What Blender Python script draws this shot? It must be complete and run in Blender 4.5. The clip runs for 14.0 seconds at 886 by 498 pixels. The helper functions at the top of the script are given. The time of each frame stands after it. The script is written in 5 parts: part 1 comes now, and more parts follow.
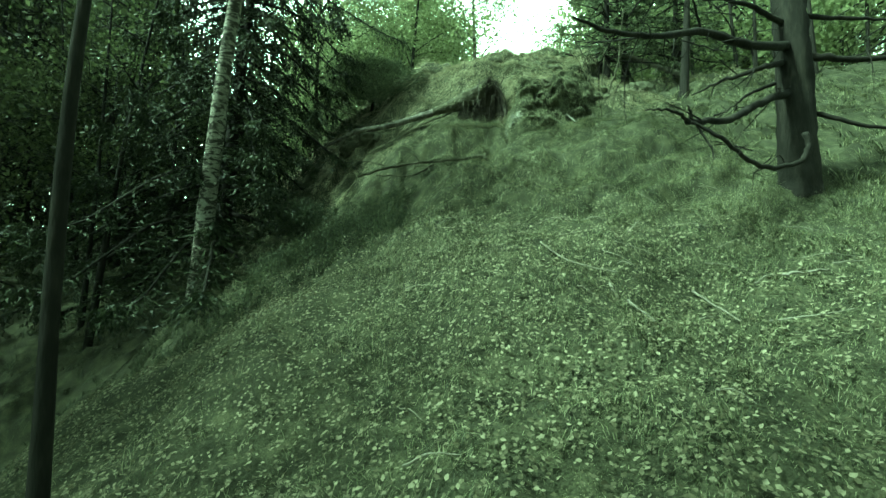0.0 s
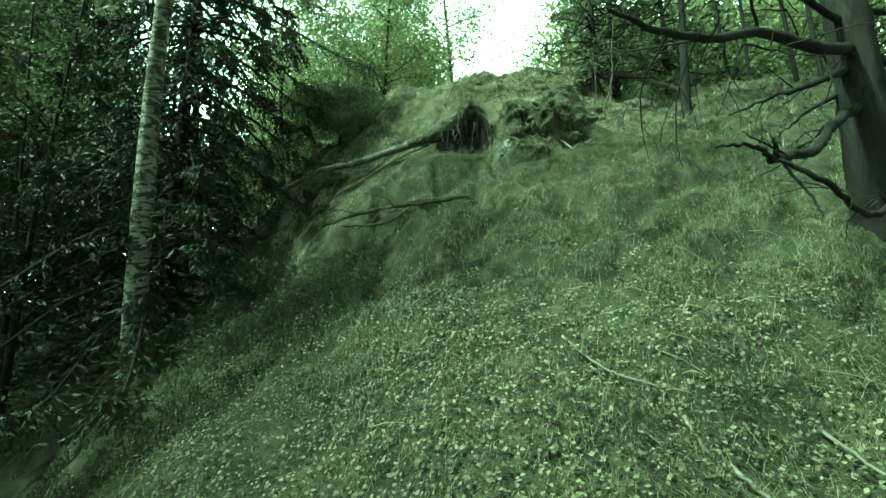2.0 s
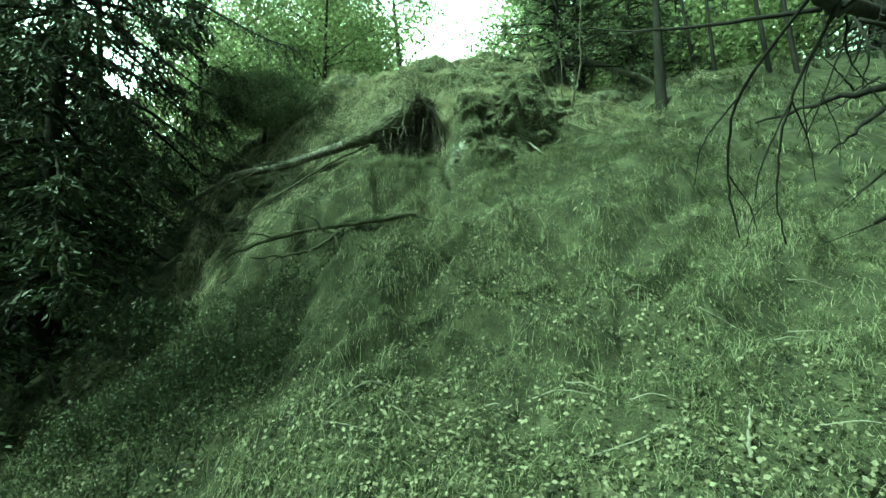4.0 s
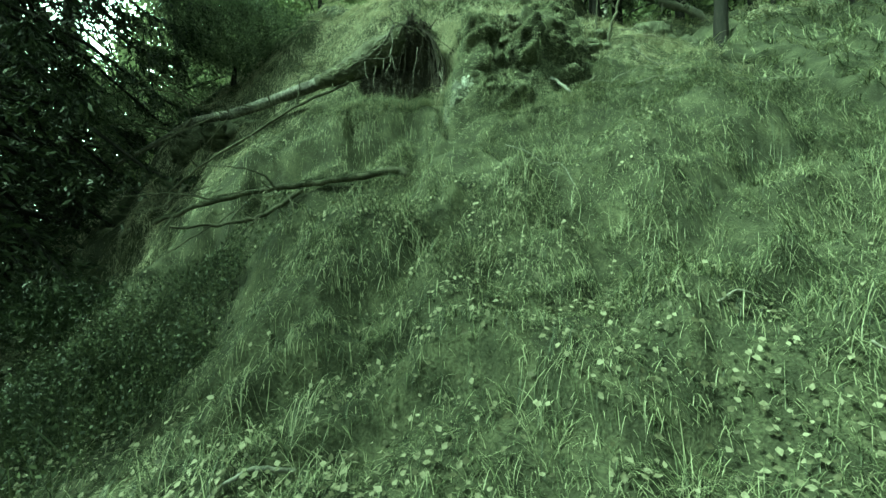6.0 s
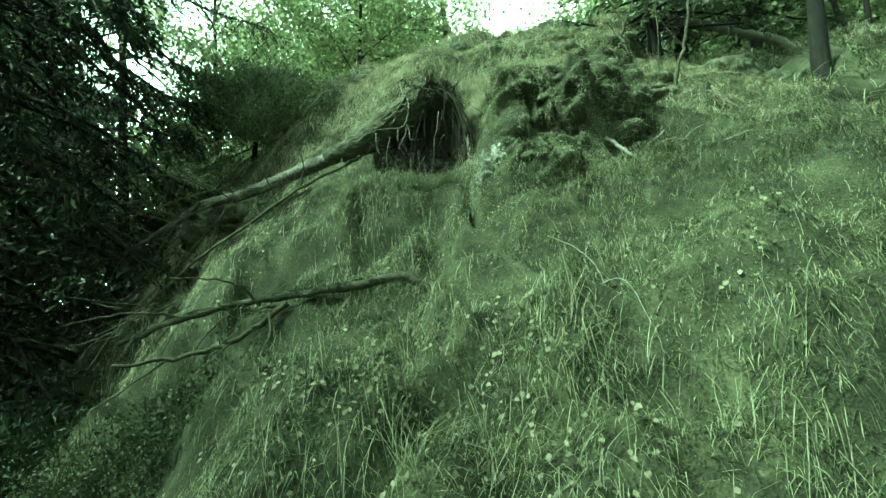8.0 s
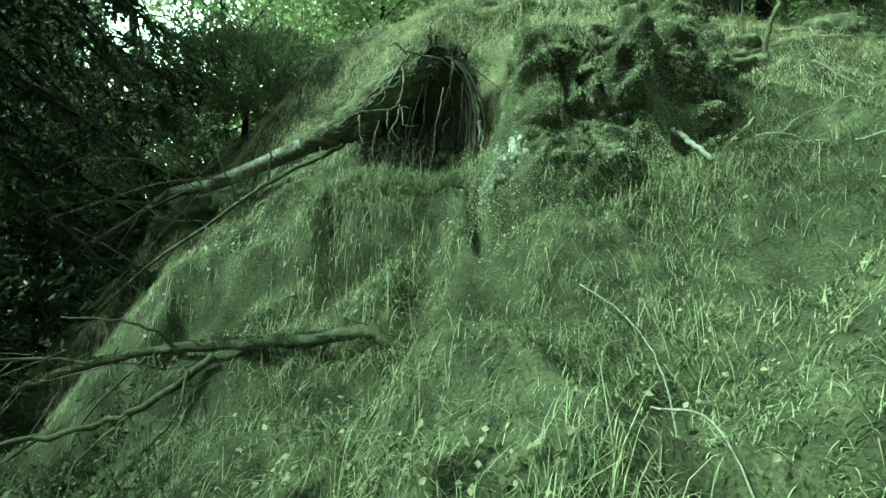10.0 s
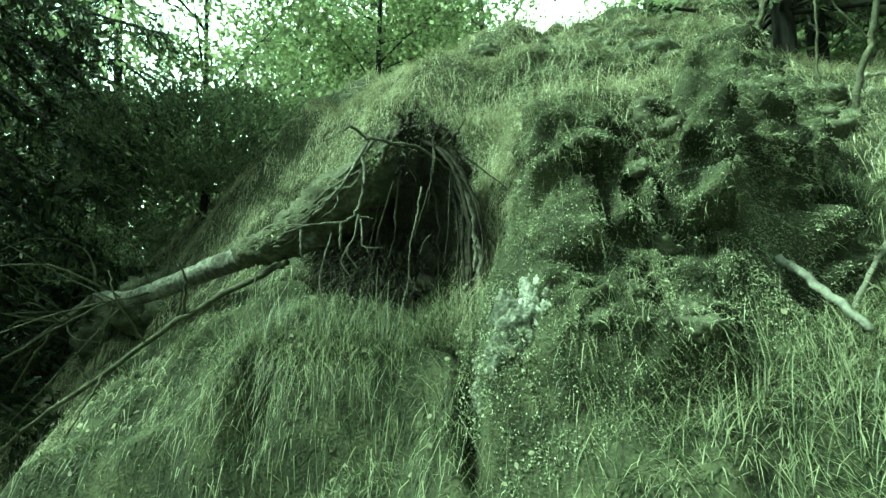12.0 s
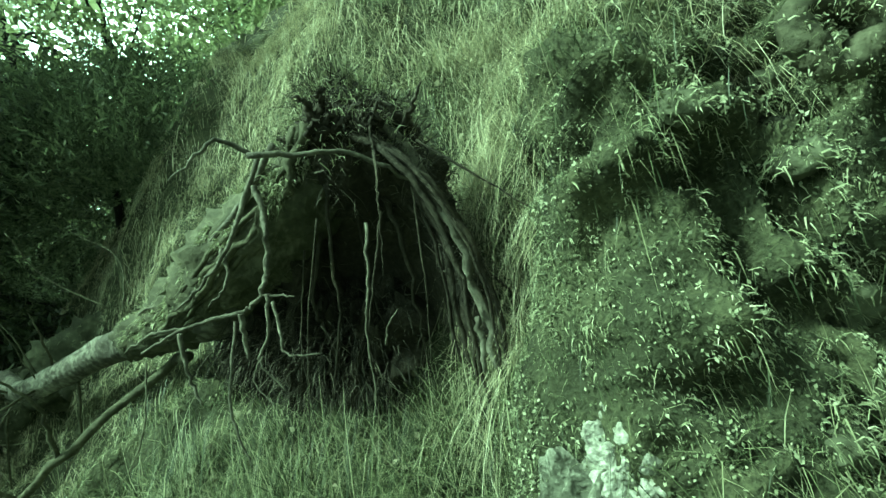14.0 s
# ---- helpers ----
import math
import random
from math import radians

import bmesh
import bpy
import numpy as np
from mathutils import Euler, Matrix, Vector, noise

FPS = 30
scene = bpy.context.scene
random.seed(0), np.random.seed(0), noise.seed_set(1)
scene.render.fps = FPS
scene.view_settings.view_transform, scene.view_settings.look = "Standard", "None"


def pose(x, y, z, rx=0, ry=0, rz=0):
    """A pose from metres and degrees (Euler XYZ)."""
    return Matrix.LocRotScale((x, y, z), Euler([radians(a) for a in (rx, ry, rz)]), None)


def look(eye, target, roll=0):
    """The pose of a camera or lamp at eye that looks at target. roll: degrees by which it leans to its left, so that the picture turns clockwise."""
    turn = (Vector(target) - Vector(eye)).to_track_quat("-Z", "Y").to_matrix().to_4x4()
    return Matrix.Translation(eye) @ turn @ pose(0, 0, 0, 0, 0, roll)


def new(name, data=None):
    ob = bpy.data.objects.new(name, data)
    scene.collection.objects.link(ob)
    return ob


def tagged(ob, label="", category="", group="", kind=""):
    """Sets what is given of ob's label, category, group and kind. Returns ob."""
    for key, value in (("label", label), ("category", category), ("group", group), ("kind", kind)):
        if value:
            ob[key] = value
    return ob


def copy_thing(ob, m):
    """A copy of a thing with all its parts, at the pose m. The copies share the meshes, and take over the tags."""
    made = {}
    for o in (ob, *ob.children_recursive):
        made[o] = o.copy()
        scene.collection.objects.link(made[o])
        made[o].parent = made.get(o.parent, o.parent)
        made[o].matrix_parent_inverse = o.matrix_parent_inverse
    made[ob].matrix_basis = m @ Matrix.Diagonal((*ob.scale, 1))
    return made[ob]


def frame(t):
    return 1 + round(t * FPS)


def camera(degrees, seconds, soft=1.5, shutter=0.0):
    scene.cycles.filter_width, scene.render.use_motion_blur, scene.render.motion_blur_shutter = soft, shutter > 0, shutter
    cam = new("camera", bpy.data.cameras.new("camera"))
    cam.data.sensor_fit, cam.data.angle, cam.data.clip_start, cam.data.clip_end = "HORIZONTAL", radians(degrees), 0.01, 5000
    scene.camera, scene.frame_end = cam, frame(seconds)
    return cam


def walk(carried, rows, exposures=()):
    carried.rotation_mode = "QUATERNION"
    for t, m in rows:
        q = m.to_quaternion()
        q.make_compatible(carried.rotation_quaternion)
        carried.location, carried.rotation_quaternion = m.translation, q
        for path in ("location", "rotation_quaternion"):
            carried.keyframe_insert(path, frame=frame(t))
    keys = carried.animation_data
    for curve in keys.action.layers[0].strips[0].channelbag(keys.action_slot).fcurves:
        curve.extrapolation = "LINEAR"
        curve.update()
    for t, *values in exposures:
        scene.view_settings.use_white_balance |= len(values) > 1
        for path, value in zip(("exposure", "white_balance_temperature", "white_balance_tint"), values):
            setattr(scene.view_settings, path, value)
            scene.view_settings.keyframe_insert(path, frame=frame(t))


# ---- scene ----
cam = camera(85.0, 14.0)
PATH = [
    (0, (-0.145, -0.289, 1.554), (-0.085, 1.706, 1.689), 1.4),
    (0.5, (-0.228, 0.018, 1.725), (-0.146, 2.012, 1.847), 3.7),
    (1, (-0.142, 0.312, 1.874), (-0.017, 2.302, 2.03), -0.9),
    (1.5, (-0.092, 0.649, 2.005), (-0.032, 2.643, 2.147), -1.1),
    (2, (-0.05, 0.922, 2.132), (0.065, 2.906, 2.355), -1.9),
    (2.5, (-0.073, 1.236, 2.306), (0.103, 3.213, 2.545), -1.1),
    (3, (0.019, 1.483, 2.381), (0.265, 3.455, 2.6), -5.9),
    (3.5, (0.169, 1.83, 2.54), (0.48, 3.803, 2.647), -7.5),
    (4, (0.182, 2.091, 2.737), (0.474, 4.063, 2.892), -3.4),
    (4.2, (0.19, 2.223, 2.756), (0.481, 4.197, 2.897), -2.9),
    (6.3, (0.585, 3.472, 2.935), (0.777, 5.462, 2.906), -1.9),
    (6.5, (0.59, 3.58, 3.044), (0.77, 5.571, 2.996), -1.1),
    (7, (0.757, 3.84, 3.204), (0.877, 5.836, 3.247), -3.3),
    (7.5, (0.867, 4.012, 3.318), (0.933, 6.003, 3.49), -5.2),
    (7.7, (0.881, 4.086, 3.342), (0.913, 6.076, 3.537), -4.7),
    (9.8, (1.165, 4.998, 3.767), (1.004, 6.991, 3.8), -2.5),
    (10, (1.134, 5.098, 3.794), (0.962, 7.089, 3.854), -1.6),
    (10.5, (1.118, 5.428, 3.97), (1.03, 7.425, 4.043), -0.6),
    (11, (1.166, 5.615, 4.077), (1.086, 7.61, 4.191), -1.9),
    (11.5, (1.267, 5.892, 4.213), (1.109, 7.879, 4.378), -4.2),
    (12, (1.21, 6.027, 4.421), (0.991, 8.007, 4.6), -2.8),
    (12.5, (1.077, 6.291, 4.538), (0.854, 8.266, 4.766), -1.9),
    (13, (1.071, 6.427, 4.706), (0.901, 8.418, 4.794), -4.7),
    (13.5, (1.079, 6.613, 4.733), (0.997, 8.612, 4.726), -7.2),
    (14, (1.218, 6.885, 4.873), (0.972, 8.861, 4.69), -13.3),
]
walk(cam, [(t, look(eye, target, roll)) for t, eye, target, roll in PATH], [(0.0, 0.82, 6500, 10), (3.0, 0.74, 6500, 10), (7.0, 0.9, 6500, 10), (11.0, 0.96, 6500, 10), (12.5, 0.92, 6500, 10), (13.2, 0.80, 6500, 10), (14.0, 0.78, 6500, 10)])

# ---- light: a hazy bright sky behind the hill, seen in the green of a night-vision tube ----
SUN_ELEVATION, SUN_AZIMUTH = 53.0, -112.0      # azimuth from +y, minus: towards -x
GREEN = (0.54, 1.0, 0.71, 1.0)
world = bpy.data.worlds.new("sky")
scene.world = world
world.use_nodes = True
wn, wl = world.node_tree.nodes, world.node_tree.links
wn.clear()
w_out = wn.new("ShaderNodeOutputWorld")
w_bg = wn.new("ShaderNodeBackground")
w_sky = wn.new("ShaderNodeTexSky")
w_bw = wn.new("ShaderNodeRGBToBW")
w_mul = wn.new("ShaderNodeMix")
w_mul.data_type, w_mul.blend_type = "RGBA", "MULTIPLY"
w_sky.sky_type, w_sky.sun_disc = "NISHITA", False
w_sky.sun_elevation, w_sky.sun_rotation = radians(SUN_ELEVATION), radians(SUN_AZIMUTH)
w_sky.dust_density = 6.0
w_mul.inputs[0].default_value = 1.0
w_mul.inputs[7].default_value = GREEN
wl.new(w_sky.outputs[0], w_bw.inputs[0])
wl.new(w_bw.outputs[0], w_mul.inputs[6])
wl.new(w_mul.outputs[2], w_bg.inputs[0])
wl.new(w_bg.outputs[0], w_out.inputs[0])
w_bg.inputs[1].default_value = 0.16
sun_data = bpy.data.lights.new("sun", "SUN")
sun_data.energy, sun_data.angle, sun_data.color = 5.0, radians(5), (0.58, 1.0, 0.69)
sun = new("sun", sun_data)
sun_way = Vector((math.sin(radians(SUN_AZIMUTH)) * math.cos(radians(SUN_ELEVATION)), math.cos(radians(SUN_AZIMUTH)) * math.cos(radians(SUN_ELEVATION)), math.sin(radians(SUN_ELEVATION))))
sun.matrix_world = look(tuple(sun_way * 60), (0, 0, 0))


# bright hazy sky that glows behind the hill, fading upwards and to the sides
haze = bpy.data.materials.new("hazy_sky")
haze.use_nodes = True
hn, hl = haze.node_tree.nodes, haze.node_tree.links
hn.clear()
h_out, h_em, h_co, h_sep = hn.new("ShaderNodeOutputMaterial"), hn.new("ShaderNodeEmission"), hn.new("ShaderNodeTexCoord"), hn.new("ShaderNodeSeparateXYZ")
h_y, h_z, h_mul = hn.new("ShaderNodeMapRange"), hn.new("ShaderNodeMapRange"), hn.new("ShaderNodeMath")
h_mul.operation = "MULTIPLY"
h_y.inputs["From Min"].default_value, h_y.inputs["From Max"].default_value = 130.0, 265.0
h_z.inputs["From Min"].default_value, h_z.inputs["From Max"].default_value = 215.0, 90.0
h_z.inputs["To Min"].default_value = 0.2
for node in (h_y, h_z):
    node.interpolation_type = "SMOOTHSTEP"
hl.new(h_co.outputs["Object"], h_sep.inputs[0])
hl.new(h_sep.outputs[1], h_y.inputs[0])
hl.new(h_sep.outputs[2], h_z.inputs[0])
hl.new(h_y.outputs[0], h_mul.inputs[0])
hl.new(h_z.outputs[0], h_mul.inputs[1])
h_no, h_mo, h_m2 = hn.new("ShaderNodeTexNoise"), hn.new("ShaderNodeMapRange"), hn.new("ShaderNodeMath")
h_no.inputs["Scale"].default_value, h_no.inputs["Detail"].default_value = 0.055, 6.0
h_mo.inputs["From Min"].default_value, h_mo.inputs["From Max"].default_value = 0.40, 0.62
h_mo.inputs["To Min"].default_value, h_mo.inputs["To Max"].default_value = 0.45, 1.2
h_m2.operation = "MULTIPLY"
hl.new(h_co.outputs["Object"], h_no.inputs["Vector"])
hl.new(h_no.outputs[0], h_mo.inputs[0])
hl.new(h_mul.outputs[0], h_m2.inputs[0])
hl.new(h_mo.outputs[0], h_m2.inputs[1])
h_amp, h_tr, h_add = hn.new("ShaderNodeMath"), hn.new("ShaderNodeBsdfTransparent"), hn.new("ShaderNodeAddShader")
h_amp.operation = "MULTIPLY"
h_amp.inputs[1].default_value = 9.0
hl.new(h_m2.outputs[0], h_amp.inputs[0])
hl.new(h_amp.outputs[0], h_em.inputs[1])
h_em.inputs[0].default_value = GREEN
hl.new(h_em.outputs[0], h_add.inputs[0])
hl.new(h_tr.outputs[0], h_add.inputs[1])
hl.new(h_add.outputs[0], h_out.inputs[0])


# ---- materials ----
def material(name, colours, rough=0.8, scale=8.0, fine=60.0, bump=0.3, translucent=0.0, island=0.0, stretch=(1, 1, 1), spec=0.3):
    """Two scales of noise between the colours, grain as bump; island: how far single pieces differ."""
    m = bpy.data.materials.new(name)
    m.use_nodes = True
    n, l = m.node_tree.nodes, m.node_tree.links
    b = n["Principled BSDF"]
    b.inputs["Roughness"].default_value = rough
    b.inputs["Specular IOR Level"].default_value = spec
    co = n.new("ShaderNodeTexCoord")
    mp = n.new("ShaderNodeMapping")
    mp.inputs["Scale"].default_value = stretch
    l.new(co.outputs["Object"], mp.inputs[0])
    big, small = n.new("ShaderNodeTexNoise"), n.new("ShaderNodeTexNoise")
    for node, sc in ((big, scale), (small, fine)):
        node.inputs["Scale"].default_value = sc
        node.inputs["Detail"].default_value = 5.0
        l.new(mp.outputs[0], node.inputs["Vector"])
    mix = n.new("ShaderNodeMath")
    mix.operation = "MULTIPLY_ADD"
    l.new(small.outputs[0], mix.inputs[0])
    mix.inputs[1].default_value = 0.45
    half = n.new("ShaderNodeMath")
    half.operation = "MULTIPLY_ADD"
    half.inputs[1].default_value = 0.6
    l.new(big.outputs[0], half.inputs[0])
    if island:
        geo = n.new("ShaderNodeNewGeometry")
        isl = n.new("ShaderNodeMath")
        isl.operation = "MULTIPLY_ADD"
        isl.inputs[1].default_value = island
        isl.inputs[2].default_value = -island / 2
        l.new(geo.outputs["Random Per Island"], isl.inputs[0])
        l.new(isl.outputs[0], half.inputs[2])
    else:
        half.inputs[2].default_value = 0.0
    l.new(half.outputs[0], mix.inputs[2])
    ramp = n.new("ShaderNodeValToRGB")
    e = ramp.color_ramp.elements
    while len(e) < len(colours):
        e.new(0.5)
    for k, c in enumerate(colours):
        e[k].position = 0.28 + 0.48 * k / (len(colours) - 1)
        e[k].color = (*c, 1)
    l.new(mix.outputs[0], ramp.inputs[0])
    l.new(ramp.outputs[0], b.inputs["Base Color"])
    if bump:
        bp = n.new("ShaderNodeBump")
        bp.inputs["Strength"].default_value = bump
        bp.inputs["Distance"].default_value = 0.02
        l.new(mix.outputs[0], bp.inputs["Height"])
        l.new(bp.outputs[0], b.inputs["Normal"])
    if translucent:
        tr = n.new("ShaderNodeBsdfTranslucent")
        l.new(ramp.outputs[0], tr.inputs[0])
        ms = n.new("ShaderNodeMixShader")
        ms.inputs[0].default_value = translucent
        l.new(b.outputs[0], ms.inputs[1])
        l.new(tr.outputs[0], ms.inputs[2])
        l.new(ms.outputs[0], n["Material Output"].inputs[0])
    return m


SOIL = material("forest_soil", [(0.010, 0.011, 0.006), (0.04, 0.044, 0.024), (0.12, 0.125, 0.07)], 0.95, 6, 90, 1.0)
# dry grass, paled beyond its own tone to carry glare on the brow
DRY_GLARE_GRASS = material("dry_glare_grass", [(0.18, 0.19, 0.11), (0.42, 0.385, 0.25), (0.64, 0.62, 0.46)], 0.6, 1.5, 12, 0, 0.25, 0.6)
ROOTLET = material("dark_rootlets", [(0.012, 0.011, 0.008), (0.04, 0.036, 0.027), (0.14, 0.13, 0.10)], 0.85, 8, 40, 0, 0, 0.6)
GRASS = material("grass_blades", [(0.03, 0.042, 0.02), (0.10, 0.12, 0.058), (0.30, 0.305, 0.19)], 0.5, 1.2, 12, 0, 0.22, 0.75)
LITTER = material("fallen_leaves", [(0.06, 0.058, 0.03), (0.14, 0.135, 0.08), (0.29, 0.275, 0.185)], 0.6, 20, 120, 0.2, 0.2, 0.6)
BARK = material("dark_bark", [(0.006, 0.0055, 0.004), (0.015, 0.0135, 0.011), (0.042, 0.038, 0.03)], 0.9, 6, 35, 1.0, 0, 0, (1, 1, 0.25))
DEADWOOD = material("dead_wood", [(0.08, 0.075, 0.06), (0.2, 0.19, 0.15), (0.36, 0.34, 0.28)], 0.8, 9, 60, 0.6)
NEEDLES = material("conifer_needles", [(0.012, 0.02, 0.010), (0.027, 0.040, 0.018), (0.055, 0.075, 0.034)], 0.5, 1.5, 9, 0, 0.15, 0.5)
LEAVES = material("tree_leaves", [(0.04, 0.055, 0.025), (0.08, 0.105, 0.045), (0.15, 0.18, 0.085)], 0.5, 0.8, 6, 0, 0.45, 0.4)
# leaf colour of the distant wood, with its haze painted in as paleness
HAZE_PALED_LEAVES = material("haze_paled_leaves", [(0.15, 0.19, 0.10), (0.28, 0.34, 0.17), (0.44, 0.50, 0.29)], 0.5, 0.8, 6, 0, 0.65, 0.5)
EARTH = material("root_earth", [(0.012, 0.01, 0.008), (0.035, 0.03, 0.022), (0.08, 0.07, 0.05)], 0.95, 10, 60, 1.0)
LICHEN = material("mossy_lichen_stone", [(0.02, 0.02, 0.014), (0.10, 0.105, 0.08), (0.44, 0.44, 0.37)], 0.9, 24, 85, 1.0)
STONE = material("pale_lichen_stone", [(0.05, 0.05, 0.04), (0.30, 0.30, 0.255), (0.70, 0.70, 0.63)], 0.9, 32, 110, 1.0)
MOSS = material("moss_fur", [(0.08, 0.09, 0.05), (0.29, 0.31, 0.19), (0.58, 0.58, 0.43)], 0.8, 5, 30, 0.0, 0.2, 0.35)


# needle colour for bushes, brow pines and far wood, lifted to imitate haze
HAZE_PALED_NEEDLES = material("haze_paled_needles", [(0.06, 0.08, 0.045), (0.11, 0.14, 0.08), (0.19, 0.225, 0.13)], 0.5, 2, 9, 0, 0.5, 0.6)
SHRUB = material("bilberry_leaves", [(0.02, 0.028, 0.014), (0.045, 0.06, 0.03), (0.10, 0.12, 0.06)], 0.55, 3, 20, 0, 0.2, 0.5)
MOSSROCK = material("mossy_rock", [(0.018, 0.018, 0.012), (0.07, 0.074, 0.047), (0.21, 0.22, 0.145)], 0.9, 5, 30, 1.0)
ROOT = material("bare_root", [(0.025, 0.022, 0.017), (0.09, 0.085, 0.065), (0.30, 0.285, 0.23)], 0.8, 12, 60, 0.6)
PALEWOOD = material("pale_barkless_wood", [(0.08, 0.075, 0.06), (0.19, 0.185, 0.155), (0.36, 0.35, 0.30)], 0.7, 12, 80, 0.5)
LITTER_GREEN = material("moss_scraps", [(0.05, 0.06, 0.035), (0.20, 0.22, 0.135), (0.46, 0.47, 0.34)], 0.8, 4, 25, 0.0, 0.15, 0.45)


def birch_bark(name="birch_bark", spots=0.46):
    """White bark with dark cross bands and knots."""
    m = material(name, [(0.12, 0.115, 0.09), (0.32, 0.31, 0.26), (0.58, 0.57, 0.50)], 0.7, 5, 40, 0.4)
    n, l = m.node_tree.nodes, m.node_tree.links
    b = n["Principled BSDF"]
    base = b.inputs["Base Color"].links[0].from_socket
    co = n.new("ShaderNodeTexCoord")
    mp = n.new("ShaderNodeMapping")
    mp.inputs["Scale"].default_value = (3.2, 3.2, 7.5)
    l.new(co.outputs["Object"], mp.inputs[0])
    band = n.new("ShaderNodeTexNoise")
    band.inputs["Scale"].default_value = 1.6
    band.inputs["Detail"].default_value = 6.0
    band.inputs["Distortion"].default_value = 1.6
    l.new(mp.outputs[0], band.inputs["Vector"])
    ramp = n.new("ShaderNodeValToRGB")
    ramp.color_ramp.elements[0].position, ramp.color_ramp.elements[1].position = spots, spots + 0.08
    l.new(band.outputs[0], ramp.inputs[0])
    mx = n.new("ShaderNodeMix")
    mx.data_type = "RGBA"
    l.new(ramp.outputs[0], mx.inputs[0])
    l.new(base, mx.inputs[6])
    mx.inputs[7].default_value = (0.06, 0.055, 0.045, 1)
    l.new(mx.outputs[2], b.inputs["Base Color"])
    return m


BIRCH = birch_bark()
FALLEN_BARK = material("weathered_birch_bark", [(0.012, 0.011, 0.009), (0.075, 0.07, 0.056), (0.34, 0.33, 0.28)], 0.75, 5, 40, 0.8)
MOSSWOOD = material("mossy_wood", [(0.018, 0.018, 0.011), (0.06, 0.06, 0.036), (0.18, 0.175, 0.12)], 0.85, 9, 60, 0.7)

# ---- mesh helpers ----
rng = np.random.default_rng(7)


def raw_mesh(name, verts, faces, mat, smooth=True):
    """A mesh from an array of points and an array of triangles or quads."""
    verts, faces = np.asarray(verts, dtype=np.float32), np.asarray(faces, dtype=np.int32)
    me = bpy.data.meshes.new(name)
    me.vertices.add(len(verts))
    me.vertices.foreach_set("co", verts.ravel())
    k = faces.shape[1]
    me.loops.add(faces.size)
    me.loops.foreach_set("vertex_index", faces.ravel())
    me.polygons.add(len(faces))
    me.polygons.foreach_set("loop_start", np.arange(0, faces.size, k, dtype=np.int32))
    me.polygons.foreach_set("loop_total", np.full(len(faces), k, dtype=np.int32))
    me.update(calc_edges=True)
    if smooth:
        me.polygons.foreach_set("use_smooth", np.ones(len(faces), dtype=bool))
    me.materials.append(mat)
    return me


class Soup:
    """Points and quads gathered for one mesh."""

    def __init__(self):
        self.v, self.f, self.n = [], [], 0

    def add(self, v, f):
        self.v.append(np.asarray(v, dtype=np.float32))
        self.f.append(np.asarray(f, dtype=np.int32) + self.n)
        self.n += len(v)

    def mesh(self, name, mat, smooth=True):
        return raw_mesh(name, np.concatenate(self.v), np.concatenate(self.f), mat, smooth)


def part(name, me, parent=None, label=""):
    ob = new(name, me)
    if parent is not None:
        ob.parent = parent
    return tagged(ob, label) if label else ob


def thing(name, at, label, category, group="", kind=""):
    ob = new(name)
    ob.location = at
    ob.empty_display_size = 0.1
    return tagged(ob, label, category, group, kind)


def unit(a):
    return a / np.maximum(np.linalg.norm(a, axis=-1, keepdims=True), 1e-9)


def spline(points, n):
    """A smooth line through a few points, as n points."""
    p = np.asarray(points, dtype=float)
    if len(p) == 2:
        return p[0] + (p[1] - p[0]) * np.linspace(0, 1, n)[:, None]
    q = np.vstack([2 * p[0] - p[1], p, 2 * p[-1] - p[-2]])
    u = np.linspace(0, len(p) - 1 - 1e-6, n)
    k = u.astype(int)
    t = (u - k)[:, None]
    a, b, c, d = q[k], q[k + 1], q[k + 2], q[k + 3]
    return 0.5 * (2 * b + (c - a) * t + (2 * a - 5 * b + 4 * c - d) * t * t + (3 * b - a - 3 * c + d) * t ** 3)


def tube(soup, line, r0, r1, sides=8, rough=0.0, power=1.0, seed=0):
    """A tapered limb along a line, with an uneven girth and a closed tip; r0 may give the girth point by point."""
    line = np.asarray(line, dtype=float)
    n = len(line)
    tan = unit(np.gradient(line, axis=0))
    ref = np.array([0.0, 0, 1]) if abs(tan[:, 2].mean()) < 0.8 else np.array([0.0, 1, 0])
    a = unit(np.cross(tan, ref))
    b = np.cross(tan, a)
    rad = np.asarray(r0, dtype=float) if np.ndim(r0) else r0 + (r1 - r0) * np.linspace(0, 1, n) ** power
    ang = np.linspace(0, 2 * np.pi, sides, endpoint=False)
    g = np.random.default_rng(seed + n * 31 + sides)
    wob = 1 + rough * g.normal(0, 1, (n, sides))
    ring = (np.cos(ang)[None, :, None] * a[:, None] + np.sin(ang)[None, :, None] * b[:, None]) * (rad[:, None] * wob)[..., None]
    v = (line[:, None] + ring).reshape(-1, 3)
    i, j = np.meshgrid(np.arange(n - 1), np.arange(sides), indexing="ij")
    jn = (j + 1) % sides
    f = np.stack([i * sides + j, i * sides + jn, (i + 1) * sides + jn, (i + 1) * sides + j], -1).reshape(-1, 4)
    tip, foot = len(v), len(v) + 1
    v = np.vstack([v, line[-1] + tan[-1] * rad[-1], line[0]])
    k = np.arange(0, sides, 2)
    last = (n - 1) * sides
    caps = np.stack([np.full(len(k), tip), last + k, last + (k + 1) % sides, last + (k + 2) % sides], -1)
    feet = np.stack([np.full(len(k), foot), (k + 2) % sides, (k + 1) % sides, k], -1)
    soup.add(v, np.vstack([f, caps, feet]))


